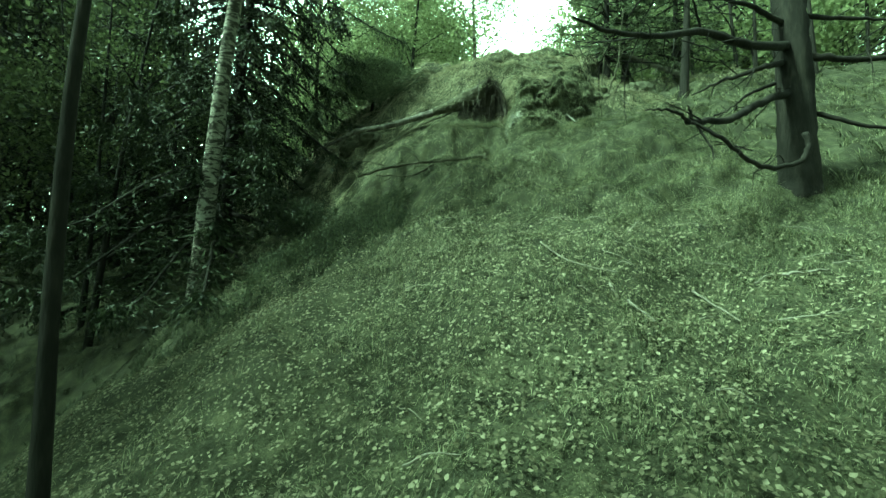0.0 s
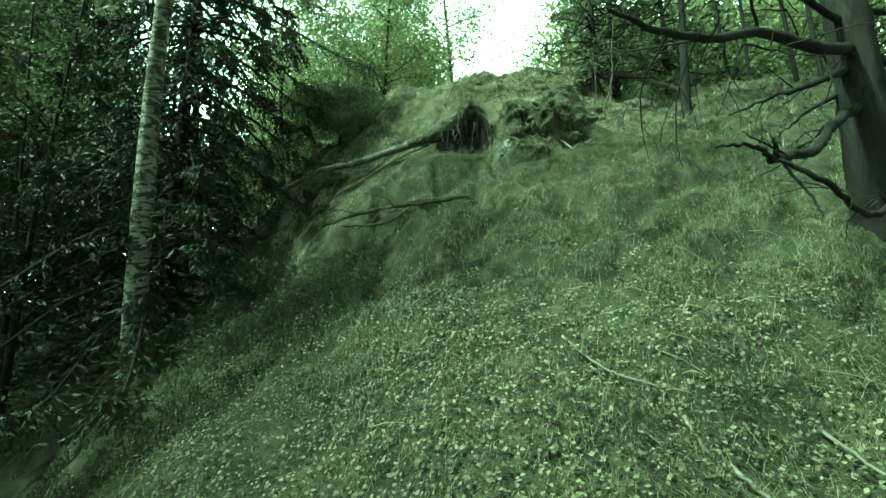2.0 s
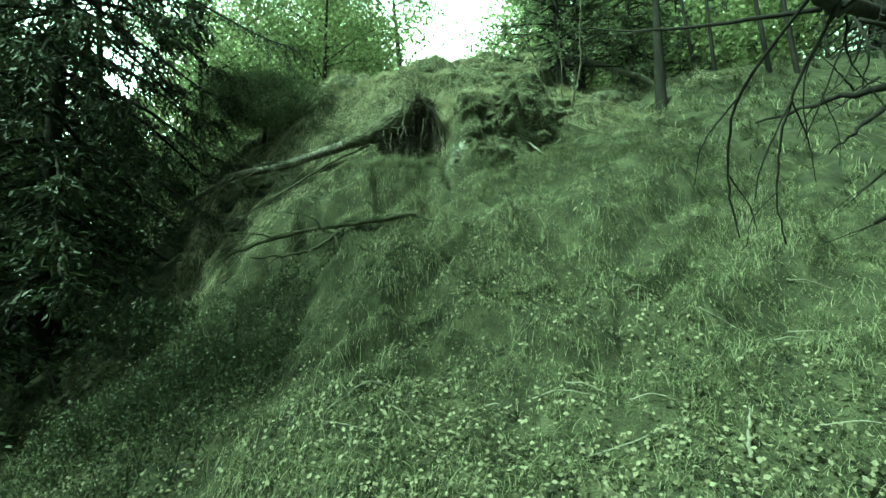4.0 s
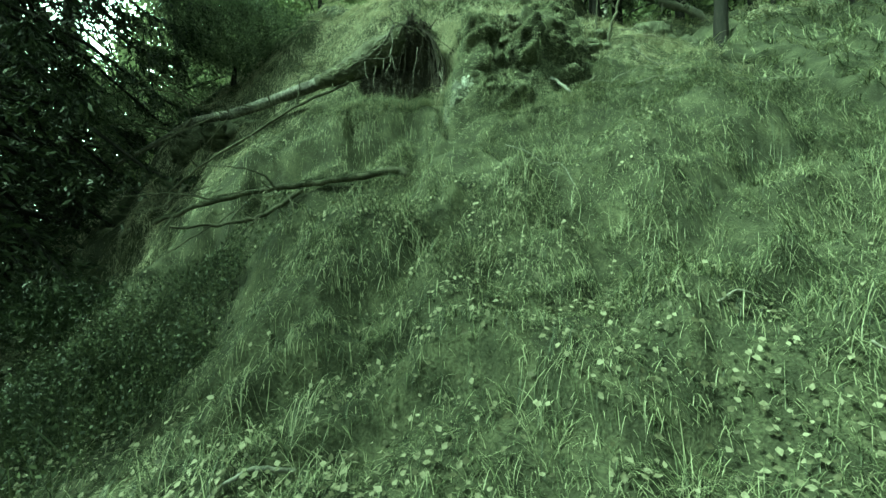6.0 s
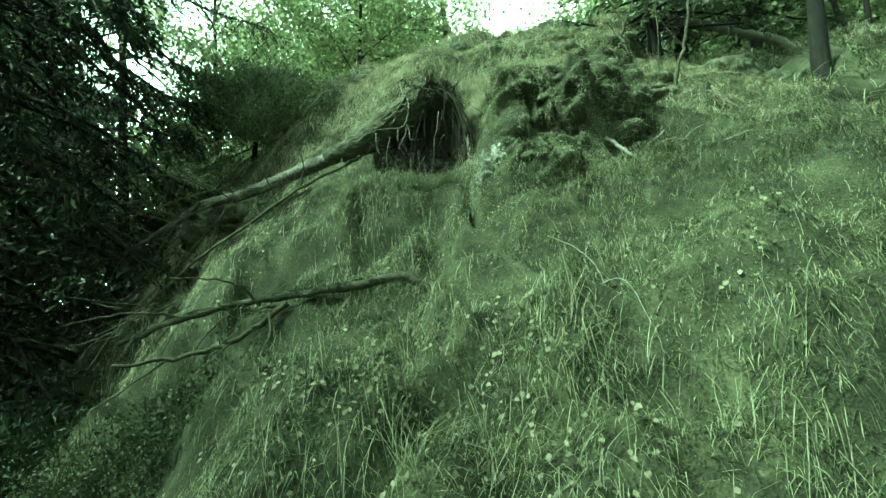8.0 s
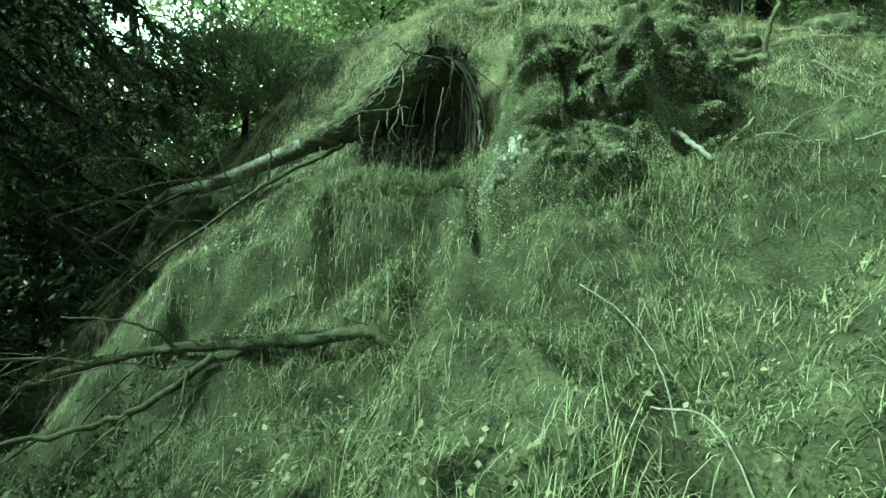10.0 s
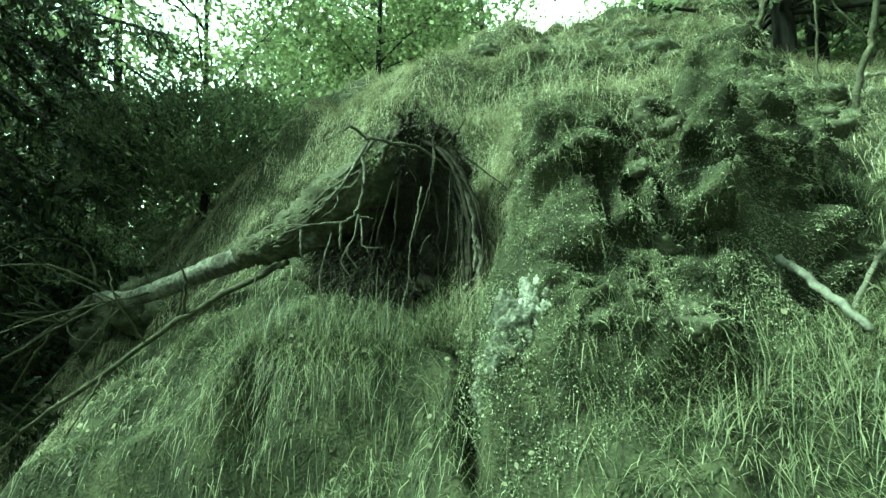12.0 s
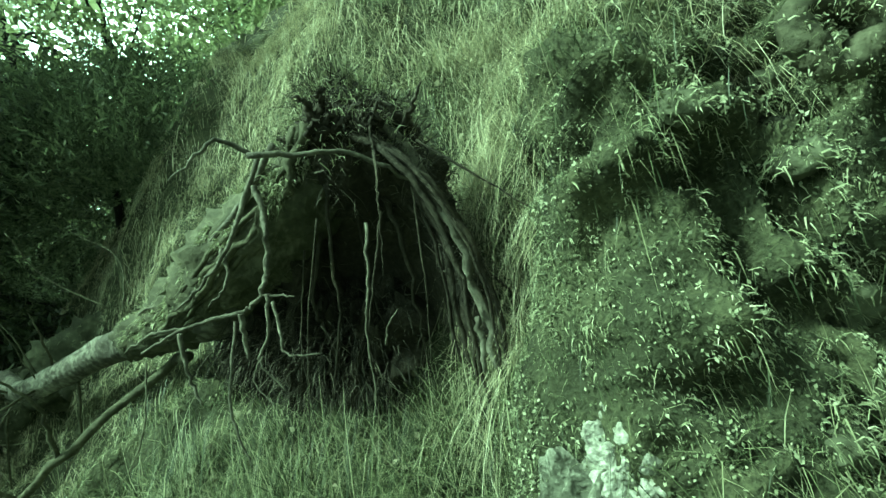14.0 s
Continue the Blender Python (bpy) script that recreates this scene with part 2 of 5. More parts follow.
def flakes(soup, centres, size, spread=0.5, lie=None, aspect=0.6):
    """Small bent leaf-shaped quads at the points, turned at random; lie: a way along which their length leans."""
    c = np.asarray(centres)
    n = len(c)
    d = unit(rng.normal(0, 1, (n, 3)) * spread + (np.asarray(lie) if lie is not None else 0))
    s = unit(np.cross(d, rng.normal(0, 1, (n, 3))))
    up = np.cross(d, s)
    L = (size * rng.uniform(0.6, 1.3, n))[:, None]
    v = np.stack([c - d * L / 2, c + s * L * aspect / 2 + up * L * 0.1, c + d * L / 2, c - s * L * aspect / 2 + up * L * 0.1], 1).reshape(-1, 3)
    soup.add(v, np.arange(4 * n).reshape(n, 4))


# ---- the ground ----
def lattice(ix, iy, seed):
    h = np.sin(ix * 127.1 + iy * 311.7 + seed * 74.7) * 43758.5453
    return h - np.floor(h)


def bumps(x, y, size, seed):
    """Smooth noise from -1 to 1 with lumps of the given size."""
    u, v = x / size + 97.3, y / size + 41.9
    iu, iv = np.floor(u), np.floor(v)
    a, b = u - iu, v - iv
    a, b = a * a * (3 - 2 * a), b * b * (3 - 2 * b)
    low = lattice(iu, iv, seed) * (1 - a) + lattice(iu + 1, iv, seed) * a
    high = lattice(iu, iv + 1, seed) * (1 - a) + lattice(iu + 1, iv + 1, seed) * a
    return 2 * (low * (1 - b) + high * b) - 1


def soft(u):
    return np.logaddexp(0, 2 * np.clip(u, -40, 400)) / 2


def step(u):
    u = np.clip(u, 0, 1)
    return u * u * (3 - 2 * u)


def height(x, y):
    x, y = np.asarray(x, dtype=float), np.asarray(y, dtype=float)
    fall = np.minimum(soft(-x - 0.8), 5.7)
    yy = np.minimum(y, 400)
    z = 0.251 + 0.175 * np.clip(x, -30, 40) + 0.386 * yy - 0.76 * fall + 0.0419 * fall ** 2 + 0.251 * soft(yy - 5) - 0.08 * soft(np.minimum(x, 40) - 2)
    # beyond the brow the hill flattens; behind the start it falls more gently
    brow = 10.5 + 0.25 * np.clip(x - 3, 0, 30) + 2.2 * step((0.9 - x) / 1.6)
    z -= 0.60 * soft(yy - brow) + 0.25 * np.minimum(0, y + 3)
    # the overgrown bank, torn open in front, and the brow above it
    warp = 0.10 * bumps(x, y, 0.42, 5) + 0.05 * bumps(x, y, 0.17, 8)
    edge = 2.35 + 0.55 * (y - 8) + warp
    back = step((y - 8.05) / 0.7)
    wide = step((x - 1.12 + 1.35 * back) / (0.4 + 1.0 * back)) * step((edge - x) / 0.3 + 0.3)
    z += (0.56 + 0.10 * bumps(x, y, 0.35, 3)) * step((y - 7.66 - warp) / 0.26) * wide
    z += 0.50 * step((y - 8.6) / 1.5) * step((x + 3.6) / 1.5) * step((4.4 - x) / 1.3)
    z -= 0.28 * np.exp(-((x - 2.8) / 0.8) ** 2 - ((y - 9.8) / 0.7) ** 2)
    z += 0.34 * step((y - 8.5) / 1.4) * step((x + 1.7) / 1.6) * step((0.9 - x) / 1.3)
    # the stone step under the root plate, the grass shelves, the hump and the undercut below them
    z += 0.22 * step((y - 7.48) / 0.08) * step((x - 1.10) / 0.05) * step((1.8 - x) / 0.35) * step((8.2 - y) / 0.4)
    z += 0.32 * (step((y - 7.66 - 1.4 * warp) / 0.12) - 0.62) * step((x + 1.5) / 0.4) * step((1.05 - x) / 0.2) * step((9.2 - y) / 0.8) * step((y - 7.0) / 0.6)
    z += 0.20 * (step((y - 5.93 - warp) / 0.09) - 0.6) * step((x - 1.15) / 0.3) * step((2.6 - x) / 0.5) * step((6.9 - y) / 0.7) * step((y - 5.2) / 0.5)
    z += 0.16 * np.exp(-((x - 0.7) / 0.45) ** 2 - ((y - 5.15) / 0.3) ** 2) - 0.22 * np.exp(-((x + 0.75) / 0.6) ** 2 - ((y - 6.1) / 0.5) ** 2)
    z -= 0.30 * np.exp(-((x - 0.5) / 0.6) ** 2 - ((y - 7.14) / 0.24) ** 2)
    front = 6.98 - 0.20 * (x - 0.6) + 0.6 * warp
    z -= 0.24 * (1 - step((y - front) / 0.13)) * step((y - front + 0.95) / 0.7) * step((x + 1.3) / 0.4) * step((0.9 - x) / 0.2)
    z -= 0.28 * np.exp(-((x + 0.8) / 0.55) ** 2 - ((y - 6.72) / 0.26) ** 2)
    z -= 0.15 * np.exp(-((x - 1.12 - 0.3 * warp + 0.1 * (y - 7.7)) / 0.05) ** 2) * step((y - 7.42) / 0.15) * step((7.98 - y) / 0.2)
    z -= 0.20 * np.exp(-((x - 1.22) / 0.26) ** 2 - ((y - 7.22) / 0.22) ** 2)
    z -= 0.17 * np.exp(-((x - 2.2) / 0.13) ** 2 - ((y - 7.8) / 0.14) ** 2)
    # the rounded shoulder on the valley side, its steep edge, the hollow above it and the hump over the hollow
    z += 0.30 * step((-0.5 - x) / 1.2) * step((5.2 - y) / 1.5)
    z += 0.28 * np.minimum(np.logaddexp(0, np.clip(5 * (-1.7 - x), -40, 60)) / 5, 2.0) * step((5.8 - y) / 2)
    lip = -2.9 - 0.2 * (y - 2.5)
    z -= np.minimum(np.logaddexp(0, np.clip(5 * (lip - x), -40, 60)) / 5 * 0.9, 1.1) * step((7.4 - y) / 2.5)
    z -= 0.44 * np.exp(-((x + 2.3) / 1.3) ** 2 - ((y - 7.9) / 1.1) ** 2) + 0.30 * np.exp(-((x + 1.2) / 0.5) ** 2 - ((y - 6.85) / 0.42) ** 2)
    z += 0.18 * np.exp(-((x - 0.05) / 0.45) ** 2 - ((y - 6.15) / 0.35) ** 2) - 0.20 * np.exp(-((x - 1.6) / 0.8) ** 2 - ((y - 2.9) / 0.7) ** 2)
    z -= 0.30 * np.exp(-((x + 0.42) / 0.19) ** 4 - ((y - 7.64) / 0.12) ** 4)
    z += 0.30 * np.exp(-((x - 3.0) / 0.55) ** 2 - (np.maximum(0, y - 6.4) / 0.7) ** 2) * step((y - 6.12 - warp) / 0.14)
    torn = step((x - 1.05) / 0.2) * step((edge + 0.25 - x) / 0.25) * step((y - 7.42) / 0.15) * step((9.6 - y) / 0.8)
    z += torn * 0.05 * bumps(x, y, 0.19, 61)
    # tussocks: rounded tops over short steep fronts, stronger up the slope
    near = step((14 - np.hypot(x - 0.5, y - 5)) / 4)
    rise = 0.35 + 0.65 * step((y - 3.8) / 1.6)
    tus = 1 - np.abs(bumps(x + 0.1 * bumps(x, y, 0.3, 14), y * 1.25, 0.62, 12))
    z += near * (0.06 * bumps(x, y, 0.9, 1) + rise * (0.23 * (tus - 0.6) + 0.085 * bumps(x, y, 0.3, 2)) + 0.022 * bumps(x, y, 0.11, 4))
    # small turf shelves: short steep fronts with flatter tops behind them
    ph = (y - 0.4 * x) / 0.72 + 0.75 * bumps(x, y, 0.8, 15) + 0.3 * bumps(x, y, 0.3, 16)
    ph = ph - np.floor(ph)
    z += near * step((y - 3.9) / 1.2) * (1 - torn) * 0.16 * step(0.5 + 1.6 * bumps(x + 3.3, y, 0.75, 17)) * (step(ph / 0.16) - ph - 0.42)
    z += (1 - near) * 0.3 * bumps(x, y, 3.0, 6)
    return z


def on_ground(x, y, lift=0.0):
    return (float(x), float(y), float(height(x, y)) + lift)


def coords(lo, hi, fine_lo, fine_hi, d):
    """Fine steps in the middle, growing to the far edges."""
    mid = list(np.arange(fine_lo, fine_hi, d))
    out, s = [], d
    p = fine_hi
    while p < hi:
        out.append(p)
        s *= 1.14
        p += s
    low, s, p = [], d, fine_lo - d
    while p > lo:
        low.append(p)
        s *= 1.14
        p -= s
    return np.array([lo] + low[::-1] + mid + out + [hi])


gx, gy = coords(-350, 350, -3.2, 4.2, 0.045), coords(-200, 500, 0.5, 10.6, 0.045)
gx = np.unique(np.concatenate([gx[(gx < 1.0) | (gx > 2.9)], np.arange(1.0, 2.9, 0.014)]))
gy = np.unique(np.concatenate([gy[(gy < 7.4) | (gy > 9.4)], np.arange(7.4, 8.3, 0.008), np.arange(8.3, 9.4, 0.018)]))
GX, GY = np.meshgrid(gx, gy)


def slope(x, y, e=0.08):
    return np.stack([(height(x + e, y) - height(x - e, y)) / (2 * e), (height(x, y + e) - height(x, y - e)) / (2 * e)], -1)


def skin(x, y):
    """The ground's true surface: on the torn bank it swells along its own facing into lumps with deep creases."""
    p = np.stack([x, y, height(x, y)], -1)
    e = slope(x, y, 0.1)
    n = unit(np.concatenate([-e, np.ones((len(x), 1))], 1))
    mask = step((x - 1.25) / 0.25) * step((2.75 + 0.5 * (y - 8) - x) / 0.35) * step((y - 7.46 - 0.4 * step((x - 1.85) / 0.3)) / 0.15) * step((9.6 - y) / 0.7)
    u, v = x + 0.35 * y + 0.05 * bumps(x, p[:, 2], 0.1, 84), p[:, 2] + 0.3 * y
    lump = 0.17 * (0.62 - np.abs(bumps(u, v * 1.25, 0.26, 81))) + 0.13 * (0.6 - np.abs(bumps(u + 0.3 * v, v - 0.3 * u, 0.115, 82))) + 0.065 * (0.55 - np.abs(bumps(u, v, 0.05, 83))) + 0.02 * bumps(u, v, 0.024, 85)
    return p + n * (mask * lump)[:, None], n


gv = skin(GX.ravel(), GY.ravel())[0]
ii, jj = np.meshgrid(np.arange(len(gy) - 1), np.arange(len(gx) - 1), indexing="ij")
base_i = ii * len(gx) + jj
gf = np.stack([base_i, base_i + 1, base_i + 1 + len(gx), base_i + len(gx)], -1).reshape(-1, 4)
ground = part("ground", raw_mesh("ground", gv, gf, SOIL))
tagged(ground, "steep forest hillside of dark soil under grass", "ground", kind="structure")


dome = []
for q in range(25):
    for w in range(13):
        az, el = radians(-85 + 170 * q / 24), radians(-8 + 68 * w / 12)
        dome.append((300 * math.sin(az) * math.cos(el), 300 * math.cos(az) * math.cos(el), 300 * math.sin(el)))
dome_faces = [(q * 13 + w, q * 13 + w + 1, (q + 1) * 13 + w + 1, (q + 1) * 13 + w) for q in range(24) for w in range(12)]
tagged(part("backdrop", raw_mesh("backdrop", np.array(dome), np.array(dome_faces), haze)), "bright white hazy sky behind the hill", "sky", kind="structure")


def grass_blades(n_tufts, per, box, length, width, name, label, keep=None, long=True, mat=None):
    """Tufts of drooping blades that hang downhill."""
    x0, x1, y0, y1 = box
    tx, ty = rng.uniform(x0, x1, n_tufts), rng.uniform(y0, y1, n_tufts)
    if keep is not None:
        ok = keep(tx, ty)
        tx, ty = tx[ok], ty[ok]
    ok = np.linalg.norm(slope(tx, ty), axis=1) < 4.0
    tx, ty = tx[ok], ty[ok]
    n_t = len(tx)
    tall = rng.uniform(0.5, 1.25, n_t) * (1 + 0.3 * bumps(tx, ty, 0.9, 11) + 0.5 * bumps(tx, ty * 1.3, 0.36, 13))
    x = np.repeat(tx, per) + rng.normal(0, 0.035, n_t * per)
    y = np.repeat(ty, per) + rng.normal(0, 0.035, n_t * per)
    n = len(x)
    g = slope(x, y)
    down = np.concatenate([-g, np.zeros((n, 1))], 1)
    side = np.concatenate([rng.normal(0, 1, (n, 2)), np.zeros((n, 1))], 1)
    comb = np.repeat(rng.normal(0, 0.95, (n_t, 2)), per, 0)
    side[:, :2] += comb
    L = length * np.repeat(tall, per) * rng.uniform(0.5, 1.2, n) / (1 + (np.maximum(0, np.linalg.norm(g, axis=1) - 1.5) / 1.5) ** 2)
    lean = unit(side * 0.8 + down * (0.62 - 0.4 * np.maximum(shady(x, y), step((4.4 - y) / 1.2)))[:, None] / (1 + 0.45 * np.linalg.norm(g, axis=1))[:, None])
    bend = rng.uniform(0.55, 1.15, n)
    p0 = skin(x, y)[0] - np.array([0, 0, 0.012])
    pts = [p0]
    for k, s in enumerate((0.4, 0.75, 1.0)):
        out = L * bend * s ** 1.5 * 0.75
        rise = L * (0.85 * s - 0.62 * bend * s ** 2.2)
        q = p0 + lean * out[:, None]
        q[:, 2] = np.maximum(p0[:, 2] + rise + (lean[:, :2] * g).sum(1) * out * 0.75, height(q[:, 0], q[:, 1]) + 0.006)
        pts.append(q)
    w = np.stack([-lean[:, 1], lean[:, 0], np.zeros(n)], -1) * (width * rng.uniform(0.6, 1.3, n))[:, None] / 2
    if long:
        v = np.stack([pts[0] - w, pts[0] + w, pts[1] - w, pts[1] + w, pts[2] - w * 0.7, pts[2] + w * 0.7, pts[3]], 1).reshape(-1, 3)
        o, corners = np.arange(n)[:, None] * 7, ((0, 1, 3), (0, 3, 2), (2, 3, 5), (2, 5, 4), (4, 5, 6))
    else:
        v = np.stack([pts[0] - w, pts[0] + w, pts[2] - w * 0.8, pts[2] + w * 0.8, pts[3]], 1).reshape(-1, 3)
        o, corners = np.arange(n)[:, None] * 5, ((0, 1, 3), (0, 3, 2), (2, 3, 4))
    tri = np.concatenate([o + np.array(t) for t in corners], 0)
    ob = part(name, raw_mesh(name, v, tri, mat or GRASS))
    return tagged(ob, label, "grass", kind="stuff")


def fallen_leaves(n, box, size, power):
    x0, x1, y0, y1 = box
    x, y = rng.uniform(x0, x1, n), rng.uniform(y0, y1, n)
    ok = rng.uniform(0, 1, n) < np.clip(0.42 * (1 - 0.65 * step((y - 5.4) / 1.5)) + 0.4 * bumps(x, y, 0.6, 21) + 0.25 * bumps(x, y, 0.22, 22) + 0.7 * step((5.4 - y) / 2.2) - 0.25 * np.maximum(0, x - 1.2) + 0.35 * shady(x, y) * step((6.2 - y) / 0.8), 0.05, 1) ** power
    x, y = x[ok], y[ok]
    n = len(x)
    g = slope(x, y)
    up = unit(np.concatenate([-g, np.ones((n, 1))], 1) + rng.normal(0, 0.28, (n, 3)))
    d = unit(np.cross(up, rng.normal(0, 1, (n, 3))))
    s = np.cross(up, d)
    L = (size * rng.uniform(0.6, 1.25, n))[:, None]
    c = np.stack([x, y, height(x, y) + rng.uniform(0.03, 0.075, n)], -1)
    curl = rng.uniform(-0.05, 0.3, n)[:, None]
    v = np.stack([c - d * L * 0.5, c - d * L * 0.12 + s * L * 0.38 + up * L * curl, c + d * L * 0.22 + s * L * 0.25 + up * L * curl, c + d * L * 0.55 + up * L * curl,
                  c + d * L * 0.22 - s * L * 0.25 + up * L * curl, c - d * L * 0.12 - s * L * 0.38 + up * L * curl], 1).reshape(-1, 3)
    o = np.arange(n)[:, None] * 6
    quads = np.concatenate([o + np.array(t) for t in ((0, 1, 2, 3), (0, 3, 4, 5))], 0)
    ob = part("leaf_litter", raw_mesh("leaf_litter", v, quads, LITTER, False))
    return tagged(ob, "pale yellowed birch leaves scattered over the grass", "leaves", kind="stuff")


def shady(x, y):
    """The valley side and the hollow: little grass, thinned further to imitate shade."""
    return step((-0.35 - x + 0.4 * np.exp(-((y - 6.5) / 0.6) ** 2) + 0.3 * bumps(x, y, 0.6, 23)) / 0.6) * step((7.85 - y + 0.3 * x) / 0.6)


def dark_gaps(x, y):
    """Gaps between the tussocks, bared to dark soil in place of relief shade."""
    gap = step((-0.10 - bumps(x, y * 1.5, 0.42, 29) - 0.45 * bumps(x, y * 1.3, 0.16, 30)) / 0.5)
    return 0.78 * gap * step((y - 4.3) / 1.2) * step((9.2 - y) / 0.8)


def burrow(x, y):
    """The dark hole under the turf below the trunk."""
    return step(1.6 - 1.3 * np.hypot((x + 0.42) / 0.22, (y - 7.66) / 0.13))


def off_bank(x, y):
    """Grass leaves the torn face of the bank and the root pit mostly bare."""
    torn = (x > 1.15) & (x < 2.4 + 0.5 * (y - 8)) & (y > 7.5) & (y < 8.7)
    pit = (np.abs(x - 0.85) < 0.40) & (y > 8.04) & (y < 8.6)
    thin = (y < 5.0) & (rng.uniform(0, 1, len(x)) > np.clip(0.55 + 0.25 * (y - 3.5) + 0.5 * bumps(x, y, 0.45, 19), 0.12, 1))
    stone = (x > 1.08) & (x < 1.40) & (y > 7.38) & (y < 7.95)
    # shelf fronts are stripped so that dark soil imitates their shade
    fronts = ((np.abs(y - 7.64) < 0.07) | (np.abs(y - 6.96 + 0.2 * (x - 0.6)) < 0.07)) & (x > -1.1) & (x < 1.0) & (bumps(x, y, 0.3, 28) > -0.45)
    bare = rng.uniform(0, 1, len(x)) < np.maximum.reduce([0.85 * shady(x, y), 0.8 * fronts, burrow(x, y), dark_gaps(x, y)])
    return (~torn | (rng.uniform(0, 1, len(x)) < 0.3)) & ~pit & ~stone & ~thin & ~bare


def upper(x, y):
    """Dry grass takes over up the slope."""
    return off_bank(x, y) & (rng.uniform(0, 1, len(x)) < step((y - 8.0 + 0.4 * bumps(x, y, 0.8, 20)) / 0.9))


def no_dry(x, y):
    return off_bank(x, y) & (rng.uniform(0, 1, len(x)) > 0.93 * step((y - 8.0 + 0.4 * bumps(x, y, 0.8, 20)) / 0.9))


def low_cover(x, y):
    torn = (x > 1.15) & (x < 2.4 + 0.5 * (y - 8)) & (y > 7.5) & (y < 8.7)
    return (rng.uniform(0, 1, len(x)) > np.maximum.reduce([0.8 * shady(x, y), burrow(x, y), 0.5 * dark_gaps(x, y)])) & ~torn & ~((x > 1.08) & (x < 1.40) & (y > 7.38) & (y < 7.95))


def off_stone(x, y):
    """The pale stones stay clear of grass."""
    return ~((x > 1.05) & (x < 1.42) & (y < 7.95) & (rng.uniform(0, 1, len(x)) < 0.65))


grass_blades(15000, 16, (-3.4, 4.4, 0.6, 10.6), 0.18, 0.0027, "grass", "long drooping green grass in tufts on the slope", no_dry)
grass_blades(3000, 15, (1.1, 2.9, 7.45, 9.6), 0.13, 0.0017, "bank_grass", "short hanging grass on the torn bank", off_stone)
grass_blades(520, 18, (1.08, 2.1, 7.95, 8.9), 0.27, 0.0017, "hanging_grass", "long pale tufts hanging over the torn bank", None, True, DRY_GLARE_GRASS)
grass_blades(300, 20, (0.15, 1.12, 7.84, 8.06), 0.2, 0.0018, "pit_grass", "long grass growing up against the root plate")
grass_blades(23000, 11, (-3.2, 4.2, 0.6, 9.6), 0.085, 0.0034, "short_grass", "short dense grass between the tufts", low_cover, False)
grass_blades(3800, 9, (-5, 8, 10.0, 14.0), 0.2, 0.006, "brow_grass", "rough dry grass along the brow of the hill", off_bank, True, DRY_GLARE_GRASS)
grass_blades(8200, 13, (-2.4, 4.6, 7.9, 10.6), 0.15, 0.0028, "dry_glare_grass", "dry grass on the upper slope, paled further for glare", upper, True, DRY_GLARE_GRASS)
# the valley's missing shade is put into this dark shrub colour
grass_blades(1800, 10, (-9, -3.3, 1.0, 12), 0.22, 0.008, "valley_grass", "sparse herbs under the trees, darkened in place of shade", None, True, SHRUB)
grass_blades(1800, 12, (4.3, 10, 2.5, 12), 0.25, 0.008, "side_grass", "rough grass beside the pine")
fallen_leaves(92000, (-4.2, 4.6, 0.4, 9.0), 0.024, 1.7)


def undergrowth(n, box, size, label):
    """Low dark shrubs: short wiry stems with many small leaves, in patches of the shady side."""
    x, y = rng.uniform(box[0], box[1], n), rng.uniform(box[2], box[3], n)
    patch = 0.35 + 0.75 * bumps(x, y, 0.55, 25) + 0.35 * bumps(x, y, 0.2, 26) + 0.5 * np.exp(-((x + 1.3) / 0.6) ** 2 - ((y - 6.9) / 0.6) ** 2)
    ok = rng.uniform(0, 1, n) < patch * shady(x, y) * step((y - 4.6) / 1.6)
    x, y = x[ok], y[ok]
    s = Soup()
    base = np.stack([x, y, height(x, y)], -1)
    tall = rng.uniform(0.08, 0.26, len(x)) * (1 + 0.5 * bumps(x, y, 0.3, 27))
    lean = rng.normal(0, 0.35, (len(x), 2)) * tall[:, None]
    for u in (0.3, 0.5, 0.65, 0.8, 0.9, 1.0):
        p = base + np.concatenate([lean * u, (tall * u)[:, None]], 1) + rng.normal(0, 0.018, base.shape)
        flakes(s, p, size, 0.9, lie=np.array([0, 0, -0.25]), aspect=0.6)
    tip = base + np.concatenate([lean, tall[:, None]], 1)
    w = np.concatenate([rng.normal(0, 0.0012, (len(x), 2)), np.zeros((len(x), 1))], 1)
    s.add(np.stack([base - w, base + w, tip + w, tip - w], 1).reshape(-1, 3), np.arange(4 * len(x)).reshape(-1, 4))
    return tagged(part("undergrowth", s.mesh("undergrowth", SHRUB, False)), label, "shrubs", kind="stuff")


# real shrubs, but laid so thickly to stand in for the hollow's shade
undergrowth(60000, (-4.0, 0.2, 4.4, 8.6), 0.024, "low bilberry shrubs, thickened to darken the shady hollow")


# ---- trees ----
def sprays(g, soup, starts, ways, hang, n, size, aspect=0.28, spread=0.5):
    """Hanging needle sprays: from each start a short drooping line of slim flakes."""
    q = np.linspace(0.05, 1, n)[None, :, None]
    p = starts[:, None] + ways[:, None] * q - np.array([0, 0, 1.0]) * hang[:, None, None] * q ** 1.4
    lie = unit(ways - np.array([0, 0, 1.0]) * hang[:, None])[:, None] + np.zeros_like(p)
    p = (p + g.normal(0, 0.014, p.shape)).reshape(-1, 3)
    flakes(soup, p, size, spread, lie=lie.reshape(-1, 3), aspect=aspect)


